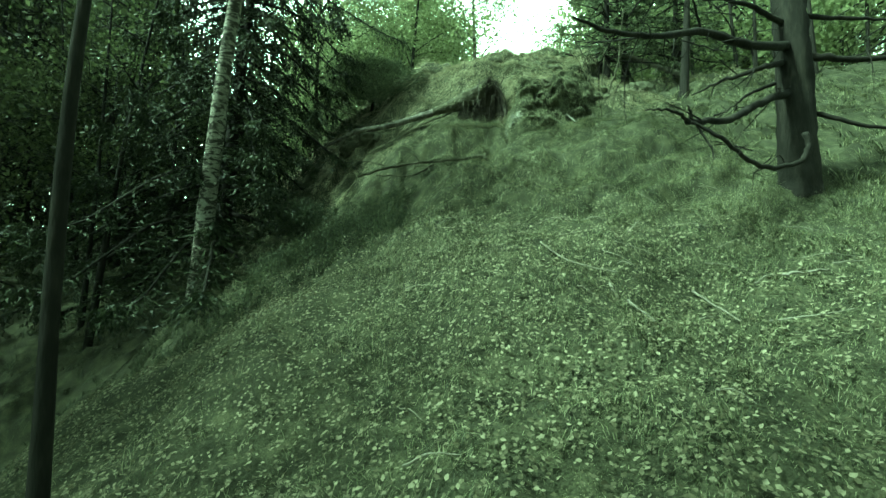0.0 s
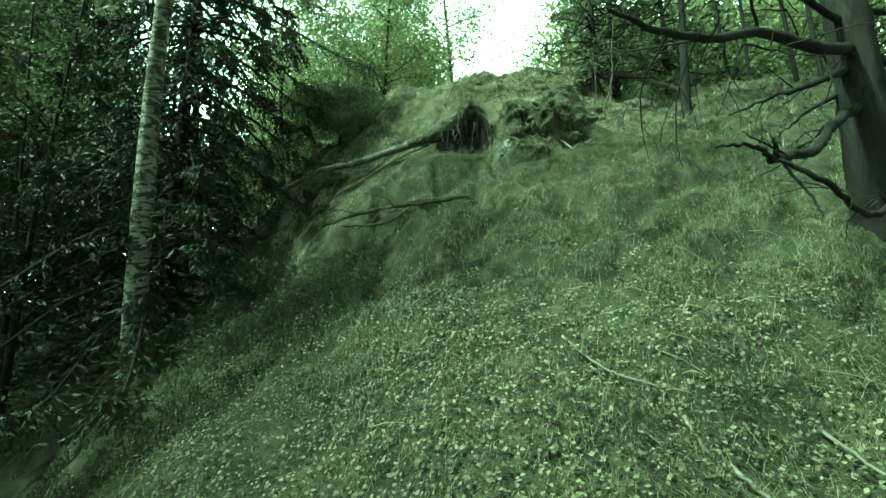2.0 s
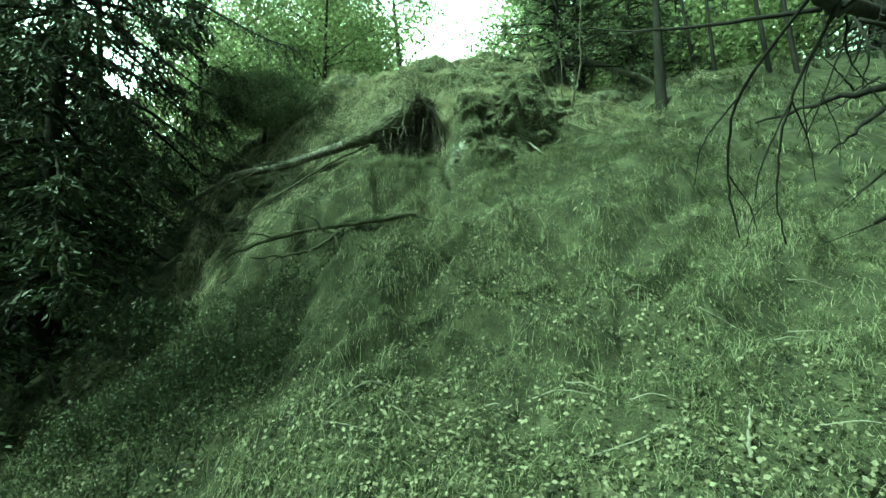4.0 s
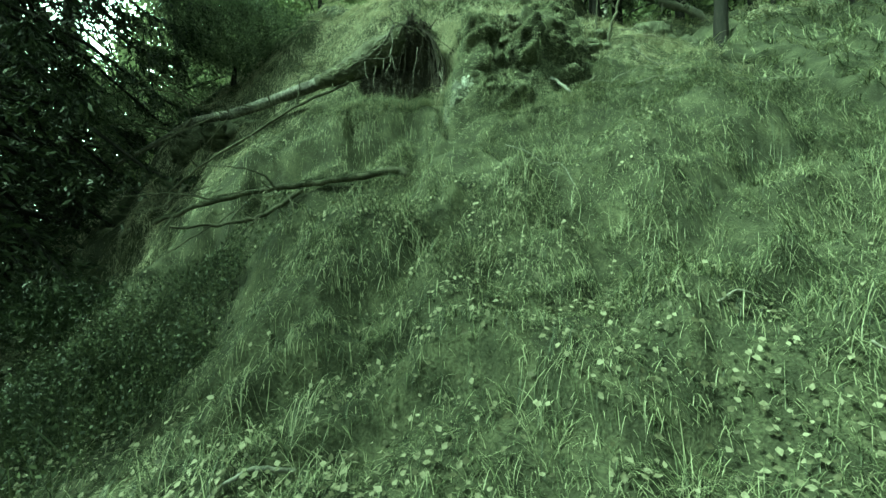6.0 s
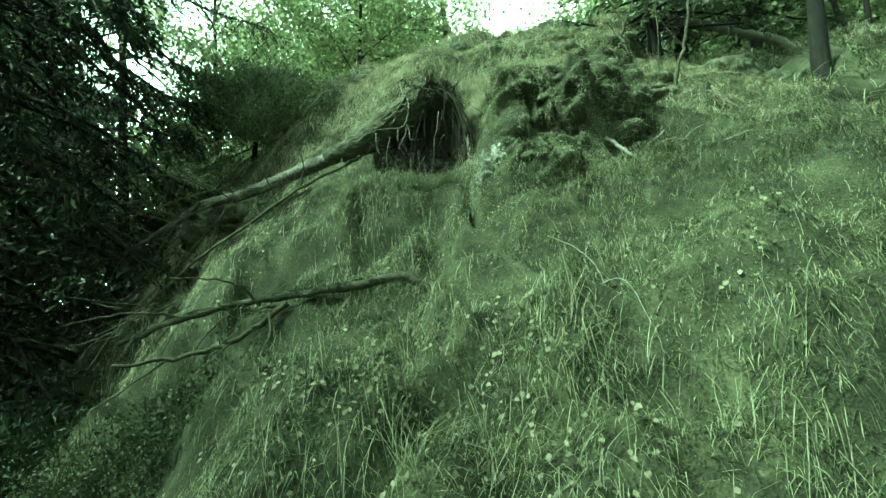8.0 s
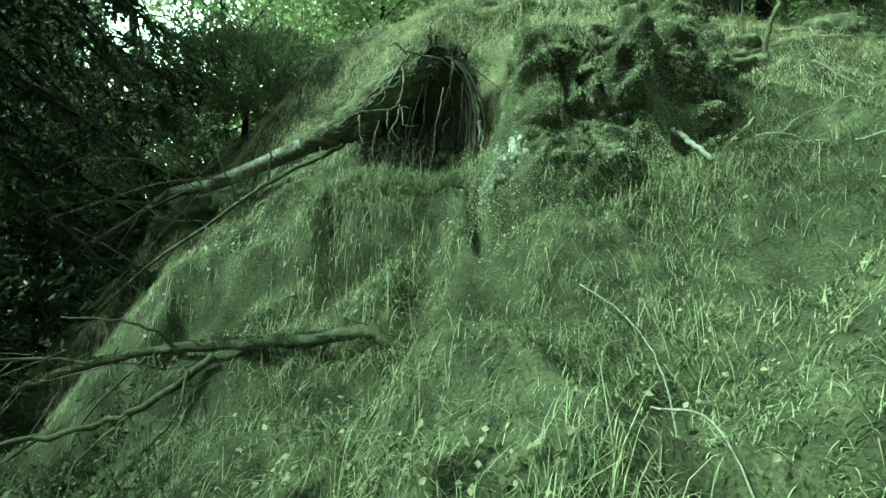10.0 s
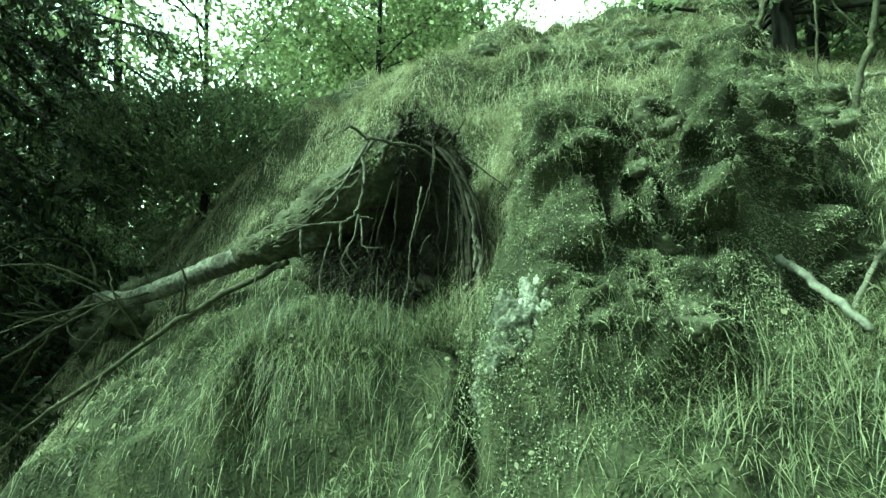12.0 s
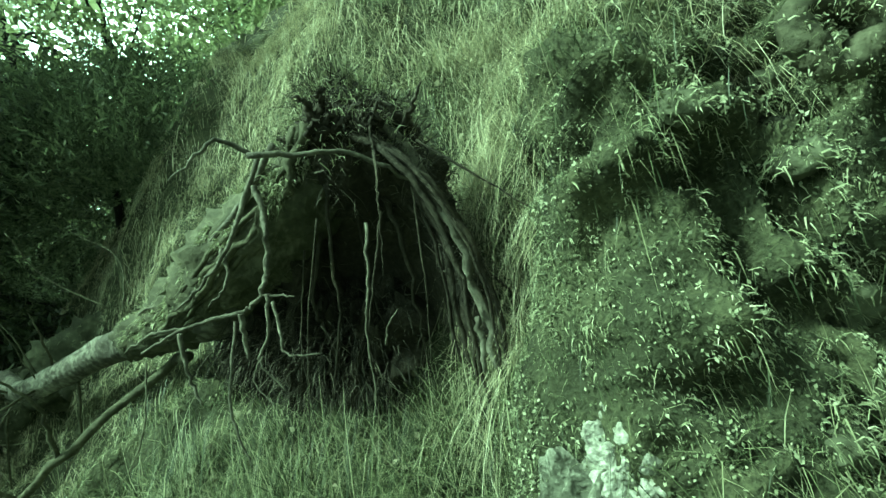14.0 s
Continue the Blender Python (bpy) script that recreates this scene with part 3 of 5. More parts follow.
def conifer(name, at, tall, reach, trunk_r, label, whorls, per, lean=(0, 0), low=0.6, droop=0.5, twigs=26, seed=1, needle=0.085, split=False, bare=0.0, group="", slim=0.28, leafage=None):
    """Whorls of boughs hung with needle sprays; split: each bough a part of its own."""
    g = np.random.default_rng(seed)
    root = thing(name, at, label, "tree", group)
    line = spline([(0, 0, -0.3), (lean[0] * 0.3, lean[1] * 0.3, tall * 0.35), (lean[0], lean[1], tall)], 22)
    s = Soup()
    tube(s, line, trunk_r, 0.02, 14, 0.035, 0.8, seed)
    part("trunk", s.mesh("trunk", BARK), root)
    wood, green = Soup(), Soup()
    for k in range(whorls):
        h = low + (tall - low) * (k / whorls) ** 1.1
        r = reach * (1 - (h / tall)) ** 0.7 * g.uniform(0.75, 1.1)
        c = np.array([np.interp(h, line[:, 2], line[:, 0]), np.interp(h, line[:, 2], line[:, 1]), h])
        for b in range(per):
            a = 2 * math.pi * (b + g.uniform(-0.35, 0.35)) / per + k * 1.3
            d = np.array([math.cos(a), math.sin(a), 0])
            rr = r * g.uniform(0.6, 1.15)
            arm = spline([c + [0, 0, g.normal(0, 0.1)], c + d * rr * 0.4 + [0, 0, -droop * rr * 0.14], c + d * rr * 0.8 + [0, 0, -droop * rr * 0.48], c + d * rr + [0, 0, -droop * rr * 0.5]], 9)
            w = Soup() if split else wood
            tube(w, arm, 0.012 + 0.010 * rr, 0.004, 5, 0, 1, k)
            if split:
                part("bough", w.mesh("bough", BARK), root)
            m = max(4, int(twigs * (0.4 + 0.6 * rr / reach)))
            u = g.uniform(0.12 + bare, 1, m) ** 0.8
            p = np.stack([np.interp(u, np.linspace(0, 1, 9), arm[:, q]) for q in range(3)], -1)
            ways = np.cross(d, [0, 0, 1])[None] * g.normal(0, 1, m)[:, None] * 0.3 * rr * (1.15 - u)[:, None] + d * g.uniform(0, 0.2, m)[:, None]
            sprays(g, green, p, ways, g.uniform(0.1, 0.42, m) * (0.25 + 0.75 * droop), 13, needle, slim)
    if not split:
        tagged(part("branchwork", wood.mesh("branchwork", BARK), root), kind="stuff")
    tagged(part("crown", green.mesh("crown", leafage or NEEDLES, False), root), kind="stuff")
    return root


def broadleaf(name, at, tall, spread, trunk_r, label, leaves=3500, leaf=0.09, lean=(0, 0), seed=1, bare=0.35, bark=None, limbs=9, group="", category="tree", leafage=None):
    g = np.random.default_rng(seed)
    root = thing(name, at, label, category, group)
    line = spline([(0, 0, -0.3), (lean[0] * 0.35 + g.normal(0, 0.01 * tall), lean[1] * 0.35 + g.normal(0, 0.01 * tall), tall * 0.45), (lean[0], lean[1], tall)], 26)
    s = Soup()
    tube(s, line, trunk_r, max(0.006, trunk_r * 0.12), 12, 0.035, 0.85, seed)
    part("trunk", s.mesh("trunk", bark or BARK), root)
    green, wood = Soup(), Soup()
    per = max(3, leaves // (limbs * 6))
    for k in range(limbs):
        h = tall * (bare + (0.97 - bare) * (k + g.uniform(0, 0.8)) / limbs)
        c = np.array([np.interp(h, line[:, 2], line[:, 0]), np.interp(h, line[:, 2], line[:, 1]), h])
        a = g.uniform(0, 6.28)
        r = spread * (1.15 - 0.7 * h / tall) * g.uniform(0.6, 1.1)
        d = np.array([math.cos(a), math.sin(a), 0.45])
        arm = spline([c, c + d * r * 0.5 + [0, 0, 0.06 * r], c + d * r], 7)
        tube(wood, arm, max(0.006, trunk_r * 0.3), 0.004, 5, 0, 1, k)
        for w in range(6):
            u = g.uniform(0.3, 1)
            on = np.array([np.interp(u, np.linspace(0, 1, 7), arm[:, q]) for q in range(3)])
            hub = on + g.normal(0, 0.25 * r, 3)
            tube(wood, spline([on, hub], 3), 0.008, 0.003, 3, 0, 1, w)
            if leaves:
                flakes(green, hub + g.normal(0, 1, (per, 3)) * np.array([0.26, 0.26, 0.15]) * r * 0.8, leaf, 1.0, aspect=0.7)
    tagged(part("branchwork", wood.mesh("branchwork", bark or BARK), root), kind="stuff")
    if leaves:
        tagged(part("crown", green.mesh("crown", leafage or LEAVES, False), root), kind="stuff")
    return root


def twig_lines(parent, name, lines, mat, label="", under=None):
    """Limbs as single parts: each (points, thick, thin); under: for each line the part that it grows from."""
    origin, made = np.array(parent.location), []
    for k, (pts, r0, r1) in enumerate(lines):
        s = Soup()
        p = spline(np.array(pts) - origin, max(6, 5 * len(pts)))
        g = np.random.default_rng(k + len(pts) * 7)
        p[1:-1] += g.normal(0, min(r0 * 0.35, 0.006), p[1:-1].shape)
        tube(s, p, r0, r1, 8, 0.07, 1, k)
        made.append(part(name, s.mesh(name, mat), under[k] if under else parent, label))
    return made


# the birch and the dark spruce that grow from one spot
spruce = conifer("spruce_tree", on_ground(-4.15, 9.0, -0.1), 9.8, 3.7, 0.21, "dark spruce with drooping boughs beside a birch", 21, 7, lean=(0.68, 0.23), low=0.4, droop=0.9, twigs=84, seed=3, split=True, needle=0.1)


def long_bough(tree, pts, n, seed):
    """One far-reaching bough with hanging sprays on both sides."""
    g = np.random.default_rng(seed)
    arm = spline(np.array(pts) - np.array(tree.location), 30)
    w = Soup()
    tube(w, arm, 0.03, 0.005, 6, 0.03, 1, seed)
    bough = part("bough", w.mesh("bough", BARK), tree)
    u = g.uniform(0.05, 1, n)
    p = np.stack([np.interp(u, np.linspace(0, 1, 30), arm[:, q]) for q in range(3)], -1)
    ways = g.normal(0, 1, (n, 3)) * np.array([0.10, 0.16, 0.03]) + np.array([0.10, 0, 0])
    s = Soup()
    sprays(g, s, p, ways, g.uniform(0.08, 0.34, n), 14, 0.06, 0.16, 0.6)
    tagged(part("needles", s.mesh("needles", NEEDLES, False), tree), kind="stuff")


long_bough(spruce, [(-3.9, 9.0, 7.5), (-3.0, 8.6, 7.23), (-2.5, 8.6, 7.0), (-1.8, 8.6, 6.6), (-1.2, 8.6, 6.25), (-0.65, 8.6, 6.03)], 190, 4)
long_bough(spruce, [(-3.8, 9.1, 7.9), (-3.0, 8.9, 7.8), (-2.2, 8.8, 7.5), (-1.5, 8.7, 7.15)], 120, 6)
broadleaf("birch_tree", on_ground(-4.0, 7.9, -0.1), 11.0, 1.4, 0.17, "white-barked birch standing against a dark spruce", 700, 0.06, lean=(3.2, -3.4), seed=5, bare=0.8, bark=BIRCH)


def big_pine():
    """The old pine: a ridged trunk, and dead limbs that reach out over the slope."""
    at = on_ground(3.68, 4.55, -0.1)
    root = thing("pine_tree", at, "old dark pine with bare dead limbs low on the trunk", "tree")
    s = Soup()
    tube(s, spline([(0.03, 0, -0.2), (0, 0, 0.15), (-0.04, 0, 1.5), (-0.14, 0.05, 4), (-0.3, 0.1, 11)], 60), 0.27, 0.12, 22, 0.05, 0.45)
    part("trunk", s.mesh("trunk", BARK), root)
    limbs = twig_lines(root, "dead_limb", [
        ([(3.55, 4.5, 4.1), (2.75, 3.9, 3.78), (2.2, 3.75, 3.8), (1.6, 3.3, 3.5), (1.08, 2.9, 3.3), (0.75, 2.7, 3.28)], 0.05, 0.008),
        ([(3.55, 4.55, 3.95), (3.0, 4.15, 3.68), (2.8, 4.4, 3.66), (2.75, 4.9, 3.7)], 0.035, 0.006),
        ([(3.5, 4.45, 3.58), (2.89, 4.04, 3.28), (2.43, 3.66, 3.01), (2.05, 3.42, 2.88), (1.79, 3.25, 2.81)], 0.04, 0.022),
        ([(3.3, 3.98, 3.0), (3.3, 3.95, 2.84), (3.11, 3.9, 2.68), (2.5, 3.49, 2.56), (2.05, 3.2, 2.66), (1.82, 3.22, 2.8)], 0.03, 0.012),
        ([(1.82, 3.26, 2.82), (1.6, 3.15, 2.86), (1.4, 3.1, 2.83)], 0.016, 0.004),
        ([(1.84, 3.26, 2.82), (1.78, 3.22, 2.93)], 0.018, 0.004),
        ([(1.9, 3.3, 2.8), (1.95, 3.2, 2.6), (1.9, 3.1, 2.48)], 0.010, 0.003),
        ([(3.5, 4.5, 4.35), (2.9, 4.2, 4.35), (2.2, 3.9, 4.2), (1.5, 3.5, 4.0)], 0.032, 0.005),
        ([(3.5, 4.6, 3.75), (3.1, 4.5, 3.55), (2.95, 4.6, 3.4)], 0.022, 0.004),
        ([(3.8, 4.5, 4.0), (4.4, 4.4, 3.95), (5.2, 4.2, 4.1)], 0.045, 0.01),
        ([(3.8, 4.5, 3.4), (4.3, 4.3, 3.2), (4.9, 4.2, 3.25)], 0.03, 0.006),
        ([(3.8, 4.6, 4.5), (4.6, 4.7, 4.55), (5.2, 4.6, 4.5)], 0.03, 0.006),
        ([(2.2, 3.75, 3.8), (2.0, 3.6, 4.05), (1.7, 3.6, 4.2)], 0.012, 0.003),
        ([(2.75, 3.9, 3.78), (2.7, 3.8, 3.5), (2.6, 3.8, 3.3)], 0.010, 0.003),
    ], BARK)
    g = np.random.default_rng(33)
    spikes, grown = [], []
    for (ax, ay, az), (bx, by, bz), m, w in (((3.4, 4.4, 4.05), (1.3, 3.1, 3.38), 16, 0), ((3.4, 4.4, 3.5), (1.9, 3.3, 2.84), 9, 2), ((3.1, 3.9, 2.68), (2.05, 3.2, 2.66), 6, 3),
                                          ((3.4, 4.5, 4.35), (1.6, 3.6, 4.03), 13, 7), ((3.4, 4.5, 3.9), (2.8, 4.4, 3.66), 5, 1), ((3.9, 4.5, 4.0), (5.1, 4.2, 4.1), 7, 9)):
        for k in range(m):
            u = (k + g.uniform(0, 0.9)) / m
            foot = np.array([ax + (bx - ax) * u, ay + (by - ay) * u, az + (bz - az) * u])
            way = np.array([g.normal(-0.25, 0.3), g.normal(0, 0.35), g.normal(-0.12, 0.3)]) * g.uniform(0.35, 0.95)
            mid = foot + way * 0.5 + g.normal(0, 0.03, 3)
            spikes.append(([tuple(foot), tuple(mid), tuple(foot + way)], g.uniform(0.004, 0.008), 0.0015))
            grown.append(limbs[w])
            if g.uniform() < 0.6:
                spikes.append(([tuple(mid), tuple(mid + way * 0.4 + g.normal(0, 0.09, 3))], 0.003, 0.001))
                grown.append(limbs[w])
    twig_lines(root, "side_twig", spikes, BARK, "", grown)
    # bare twigs that hang from the longest limb
    twig_lines(root, "hanging_twig", [
        ([(1.36, 3.05, 3.42), (1.31, 3.2, 3.18), (1.33, 3.3, 2.95), (1.36, 3.32, 2.8)], 0.0045, 0.002),
        ([(1.12, 2.9, 3.32), (1.07, 3.1, 3.15), (1.10, 3.2, 2.98), (1.13, 3.22, 2.82)], 0.0045, 0.002),
        ([(1.31, 3.2, 3.18), (1.24, 3.24, 3.02), (1.22, 3.26, 2.92)], 0.003, 0.0015),
        ([(1.9, 3.5, 3.6), (1.85, 3.6, 3.35), (1.8, 3.65, 3.2)], 0.004, 0.002),
        ([(1.5, 3.2, 3.45), (1.47, 3.3, 3.3), (1.5, 3.35, 3.12)], 0.0035, 0.0015),
        ([(1.33, 3.3, 2.95), (1.27, 3.33, 2.88), (1.25, 3.34, 2.80)], 0.002, 0.001),
        ([(1.10, 3.2, 2.98), (1.17, 3.22, 2.90), (1.19, 3.23, 2.83)], 0.002, 0.001),
        ([(1.07, 3.1, 3.15), (1.00, 3.15, 3.05), (0.98, 3.17, 2.95)], 0.0025, 0.001),
        ([(1.31, 3.2, 3.18), (1.40, 3.25, 3.08), (1.44, 3.28, 2.97)], 0.0025, 0.001),
        ([(1.85, 3.6, 3.35), (1.92, 3.62, 3.22), (1.93, 3.64, 3.1)], 0.0025, 0.001),
    ], BARK, "", [limbs[0]] * 10)
    crown = Soup()
    g = np.random.default_rng(12)
    for k in range(26):
        h = g.uniform(4.6, 10.5)
        a = g.uniform(0, 6.28)
        r = g.uniform(0.8, 2.6) * (1.25 - h / 11)
        c = np.array([-0.15 + math.cos(a) * r, math.sin(a) * r, h])
        m = 60
        sprays(g, crown, c + g.normal(0, 0.3, (m, 3)), g.normal(0, 0.12, (m, 3)), g.uniform(-0.05, 0.08, m), 7, 0.07, 0.15, 1.0)
    tagged(part("crown", crown.mesh("crown", NEEDLES, False), root), kind="stuff")
    return root


big_pine()
broadleaf("dark_sapling", on_ground(-1.68, 1.76, -0.1), 6.0, 1.1, 0.046, "thin dark tree trunk at the edge of the slope", 700, 0.06, lean=(0.45, 0.2), seed=8, bare=0.7, category="sapling")
broadleaf("dark_sapling", on_ground(-5.6, 7.7, -0.1), 7.5, 1.4, 0.07, "thin dark tree with a forked bare branch", 900, 0.07, lean=(0.9, 0.2), seed=19, bare=0.5, category="sapling")

# pines and saplings of the upper slope
conifer("slim_pine", on_ground(4.98, 9.2, -0.05), 6.5, 1.2, 0.105, "slim pine with a bare ridged trunk on the upper slope", 9, 5, lean=(0.35, 0), low=2.9, droop=0.15, seed=9)
pine_a = conifer("brow_pine", on_ground(3.85, 10.45, -0.05), 5.4, 1.5, 0.11, "bushy young pine on the brow", 14, 7, low=0.7, droop=0.12, twigs=15, seed=10, needle=0.1, group="pines on the brow", leafage=HAZE_PALED_NEEDLES)
copy_thing(pine_a, pose(*on_ground(4.6, 11.2, -0.05), 0, 0, 70))
copy_thing(pine_a, pose(*on_ground(6.4, 12.2, -0.05), 0, 0, 150))


def sapling(points, r, label, extra=()):
    root = thing("sapling", points[0], label, "sapling")
    stem = twig_lines(root, "stem", [(points, r, r * 0.45)], MOSSWOOD)
    twig_lines(root, "twig", extra, MOSSWOOD, "", stem * len(extra))
    return root


sapling([(3.4, 9.12, 5.12), (3.41, 9.1, 5.49), (3.52, 9.1, 5.81), (3.6, 9.1, 6.13), (3.63, 9.1, 6.6), (3.7, 9.1, 7.2)], 0.024, "pale straight birch sapling without leaves",
        [([(3.52, 9.1, 5.81), (3.35, 9.1, 6.05), (3.25, 9.1, 6.3)], 0.008, 0.003), ([(3.6, 9.1, 6.13), (3.75, 9.1, 6.4), (3.9, 9.1, 6.55)], 0.008, 0.003)])
sapling([(3.3, 9.02, 5.1), (3.04, 9.0, 5.35), (2.86, 9.0, 5.58), (2.83, 9.0, 5.87), (2.88, 9.0, 6.03), (2.78, 9.0, 6.26), (2.6, 9.0, 6.55)], 0.024, "crooked sapling stem bent over the bank",
        [([(2.88, 9.0, 6.03), (3.0, 9.0, 6.3), (3.05, 9.0, 6.6)], 0.010, 0.003), ([(2.83, 9.0, 5.87), (2.7, 9.0, 6.1)], 0.008, 0.003), ([(2.78, 9.0, 6.26), (2.55, 8.95, 6.35), (2.35, 8.95, 6.4)], 0.008, 0.003)])
sapling([(3.32, 9.3, 5.2), (3.33, 9.3, 5.63), (3.37, 9.3, 6.13), (3.36, 9.3, 6.7)], 0.012, "thin upright bare sapling")

# dead fallen top behind the slim pine
dead = thing("dead_tree", (5.2, 11.0, 6.5), "dead fallen tree with bare grey limbs on the brow", "fallen tree")
dead_trunk = twig_lines(dead, "trunk", [([(4.0, 11.0, 7.3), (4.64, 11.0, 7.12), (5.31, 11.0, 6.9), (5.8, 10.9, 6.7), (6.1, 10.8, 6.35)], 0.05, 0.075)], DEADWOOD)
twig_lines(dead, "limb", [([(4.64, 11, 7.12), (4.9, 11, 7.5), (5.3, 11, 7.7)], 0.02, 0.004), ([(5.0, 11, 7.0), (5.35, 10.9, 7.35), (5.8, 10.9, 7.45)], 0.022, 0.004),
                          ([(5.31, 11, 6.9), (5.1, 10.7, 6.6), (4.9, 10.5, 6.5)], 0.018, 0.004), ([(4.4, 11, 7.2), (4.3, 10.8, 6.8), (4.35, 10.6, 6.5)], 0.02, 0.004),
                          ([(5.5, 11, 6.8), (5.9, 10.8, 7.0), (6.3, 10.8, 7.1)], 0.02, 0.004), ([(4.8, 11, 7.1), (4.7, 10.7, 6.75), (4.5, 10.4, 6.6)], 0.015, 0.004)], DEADWOOD, "", dead_trunk * 6)

# ---- the wood behind and beside ----
GAP = ((8.5, 16.5), (-33.0, -20.0))
seeds = [broadleaf("woodland_tree", on_ground(-3.4, 13.4, -0.2), 7.5, 2.4, 0.09, "leafy young tree in the wood, leaves paled for haze", 12000, 0.088, seed=41, bare=0.15, limbs=14, group="trees of the wood", leafage=HAZE_PALED_LEAVES),
         broadleaf("woodland_tree", on_ground(-0.9, 14.6, -0.2), 6.5, 2.2, 0.07, "leafy young tree in the wood, leaves paled for haze", 11000, 0.088, lean=(0.5, 0.3), seed=42, bare=0.12, limbs=14, group="trees of the wood", leafage=HAZE_PALED_LEAVES),
         broadleaf("woodland_birch", on_ground(1.3, 15.2, -0.2), 8.5, 2.3, 0.09, "slender birch in the wood, leaves paled for haze", 11000, 0.085, lean=(-0.5, 0.3), seed=43, bare=0.2, bark=BIRCH, limbs=14, group="trees of the wood", leafage=HAZE_PALED_LEAVES)]
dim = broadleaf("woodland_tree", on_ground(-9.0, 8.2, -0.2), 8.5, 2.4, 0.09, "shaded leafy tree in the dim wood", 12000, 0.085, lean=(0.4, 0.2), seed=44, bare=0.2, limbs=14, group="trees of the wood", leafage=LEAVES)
g_wood = np.random.default_rng(77)
for k in range(30):
    a = g_wood.uniform(-60, 50)
    d = g_wood.uniform(9.5, 30)
    if (GAP[0][0] < a < GAP[0][1]) or (GAP[1][0] < a < GAP[1][1] and d < 22):
        continue
    x, y = 0.6 + d * math.sin(radians(a)), 4.5 + d * math.cos(radians(a))
    if y < 12.6 and x > -5.5:
        continue
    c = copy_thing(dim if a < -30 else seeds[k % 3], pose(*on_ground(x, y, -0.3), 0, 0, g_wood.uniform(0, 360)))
    c.scale = (1, 1, 1) if d < 14 else tuple([g_wood.uniform(0.9, 1.35)] * 3)
spruce_b = conifer("wood_spruce", on_ground(-7.2, 11.4, -0.2), 11.0, 2.6, 0.16, "dark spruce in the wood below the slope", 20, 7, low=0.5, droop=0.75, twigs=20, seed=31, needle=0.15, slim=0.10, group="spruces of the wood")
# the last four are unseen, added to keep the sun off the valley
for x, y, s in ((-9.6, 9.4, 1.1), (-6.3, 14.8, 1.2), (-11.5, 13.5, 1.2), (-8.4, 6.2, 0.9), (-13.5, 9.0, 1.2), (-10.2, 17.5, 1.3), (-15.5, 15.5, 1.3), (10.5, 16.0, 1.0), (13.5, 12.5, 1.1), (-6.9, 3.0, 0.8), (-10.4, 0.4, 1.0), (-9.7, 3.4, 1.0), (-11.6, 6.2, 1.1), (-10.9, -2.6, 1.0)):
    c = copy_thing(spruce_b, pose(*on_ground(x, y, -0.3), 0, 0, 97 * x))
    c.scale = (s, s, s)
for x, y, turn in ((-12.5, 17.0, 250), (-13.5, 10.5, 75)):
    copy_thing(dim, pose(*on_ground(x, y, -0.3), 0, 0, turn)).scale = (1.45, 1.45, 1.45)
pole = broadleaf("bare_trunk", on_ground(-5.9, 10.6, -0.2), 9.0, 1.0, 0.06, "thin bare trunk in the dim wood", 0, 0.06, lean=(0.3, 0.1), seed=61, bare=0.3, limbs=8, group="bare trunks of the wood")
for k in range(22):
    a, d = g_wood.uniform(-66, -26), g_wood.uniform(8.5, 19)
    copy_thing(pole, pose(*on_ground(0.4 + d * math.sin(radians(a)), 3.2 + d * math.cos(radians(a)), -0.3), g_wood.normal(0, 2), g_wood.normal(0, 3), g_wood.uniform(0, 360)))
for k in range(9):
    a, d = g_wood.uniform(26, 50), g_wood.uniform(9, 18)
    copy_thing(pole, pose(*on_ground(1.5 + d * math.sin(radians(a)), 3.2 + d * math.cos(radians(a)), -0.3), g_wood.normal(0, 2), g_wood.normal(0, 3), g_wood.uniform(0, 360)))


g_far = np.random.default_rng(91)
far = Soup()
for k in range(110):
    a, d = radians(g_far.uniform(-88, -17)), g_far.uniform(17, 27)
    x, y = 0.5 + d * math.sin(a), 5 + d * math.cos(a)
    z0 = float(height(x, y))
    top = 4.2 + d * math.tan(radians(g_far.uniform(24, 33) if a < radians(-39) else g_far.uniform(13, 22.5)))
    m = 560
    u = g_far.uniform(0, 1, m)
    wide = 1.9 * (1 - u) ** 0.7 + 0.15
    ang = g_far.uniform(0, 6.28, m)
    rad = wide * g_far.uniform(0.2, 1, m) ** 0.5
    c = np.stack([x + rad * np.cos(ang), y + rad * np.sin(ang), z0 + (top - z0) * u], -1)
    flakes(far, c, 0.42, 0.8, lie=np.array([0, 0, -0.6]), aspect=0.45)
leafy = Soup()
for k in range(150):
    a = (g_far.uniform(-27, 48) if k % 3 else g_far.uniform(-24, 8)) if k < 104 else g_far.uniform(18, 58)
    if 5 < a < 18:
        continue
    d = g_far.uniform(14, 22)
    x, y = 0.6 + d * math.sin(radians(a)), 5 + d * math.cos(radians(a))
    z0 = float(height(x, y))
    top = 4.2 + d * math.tan(radians(g_far.uniform(22, 31)))
    for w in range(9):
        hub = np.array([x, y, 0]) + np.array([g_far.normal(0, 0.9), g_far.normal(0, 0.9), z0 + (top - z0) * g_far.uniform(0.1, 1.0)])
        flakes(leafy, hub + g_far.normal(0, 1, (120, 3)) * np.array([0.62, 0.62, 0.42]), 0.19, 1.0, aspect=0.6)
tagged(part("far_leaves", leafy.mesh("far_leaves", HAZE_PALED_LEAVES, False)), "foliage of the wood behind the brow, paled for haze", "foliage", kind="stuff")
# the far wood's haze lies in this lighter needle colour
tagged(part("far_wood", far.mesh("far_wood", HAZE_PALED_NEEDLES, False)), "dense conifer wood across the hollow, paled for haze", "wood", kind="stuff")


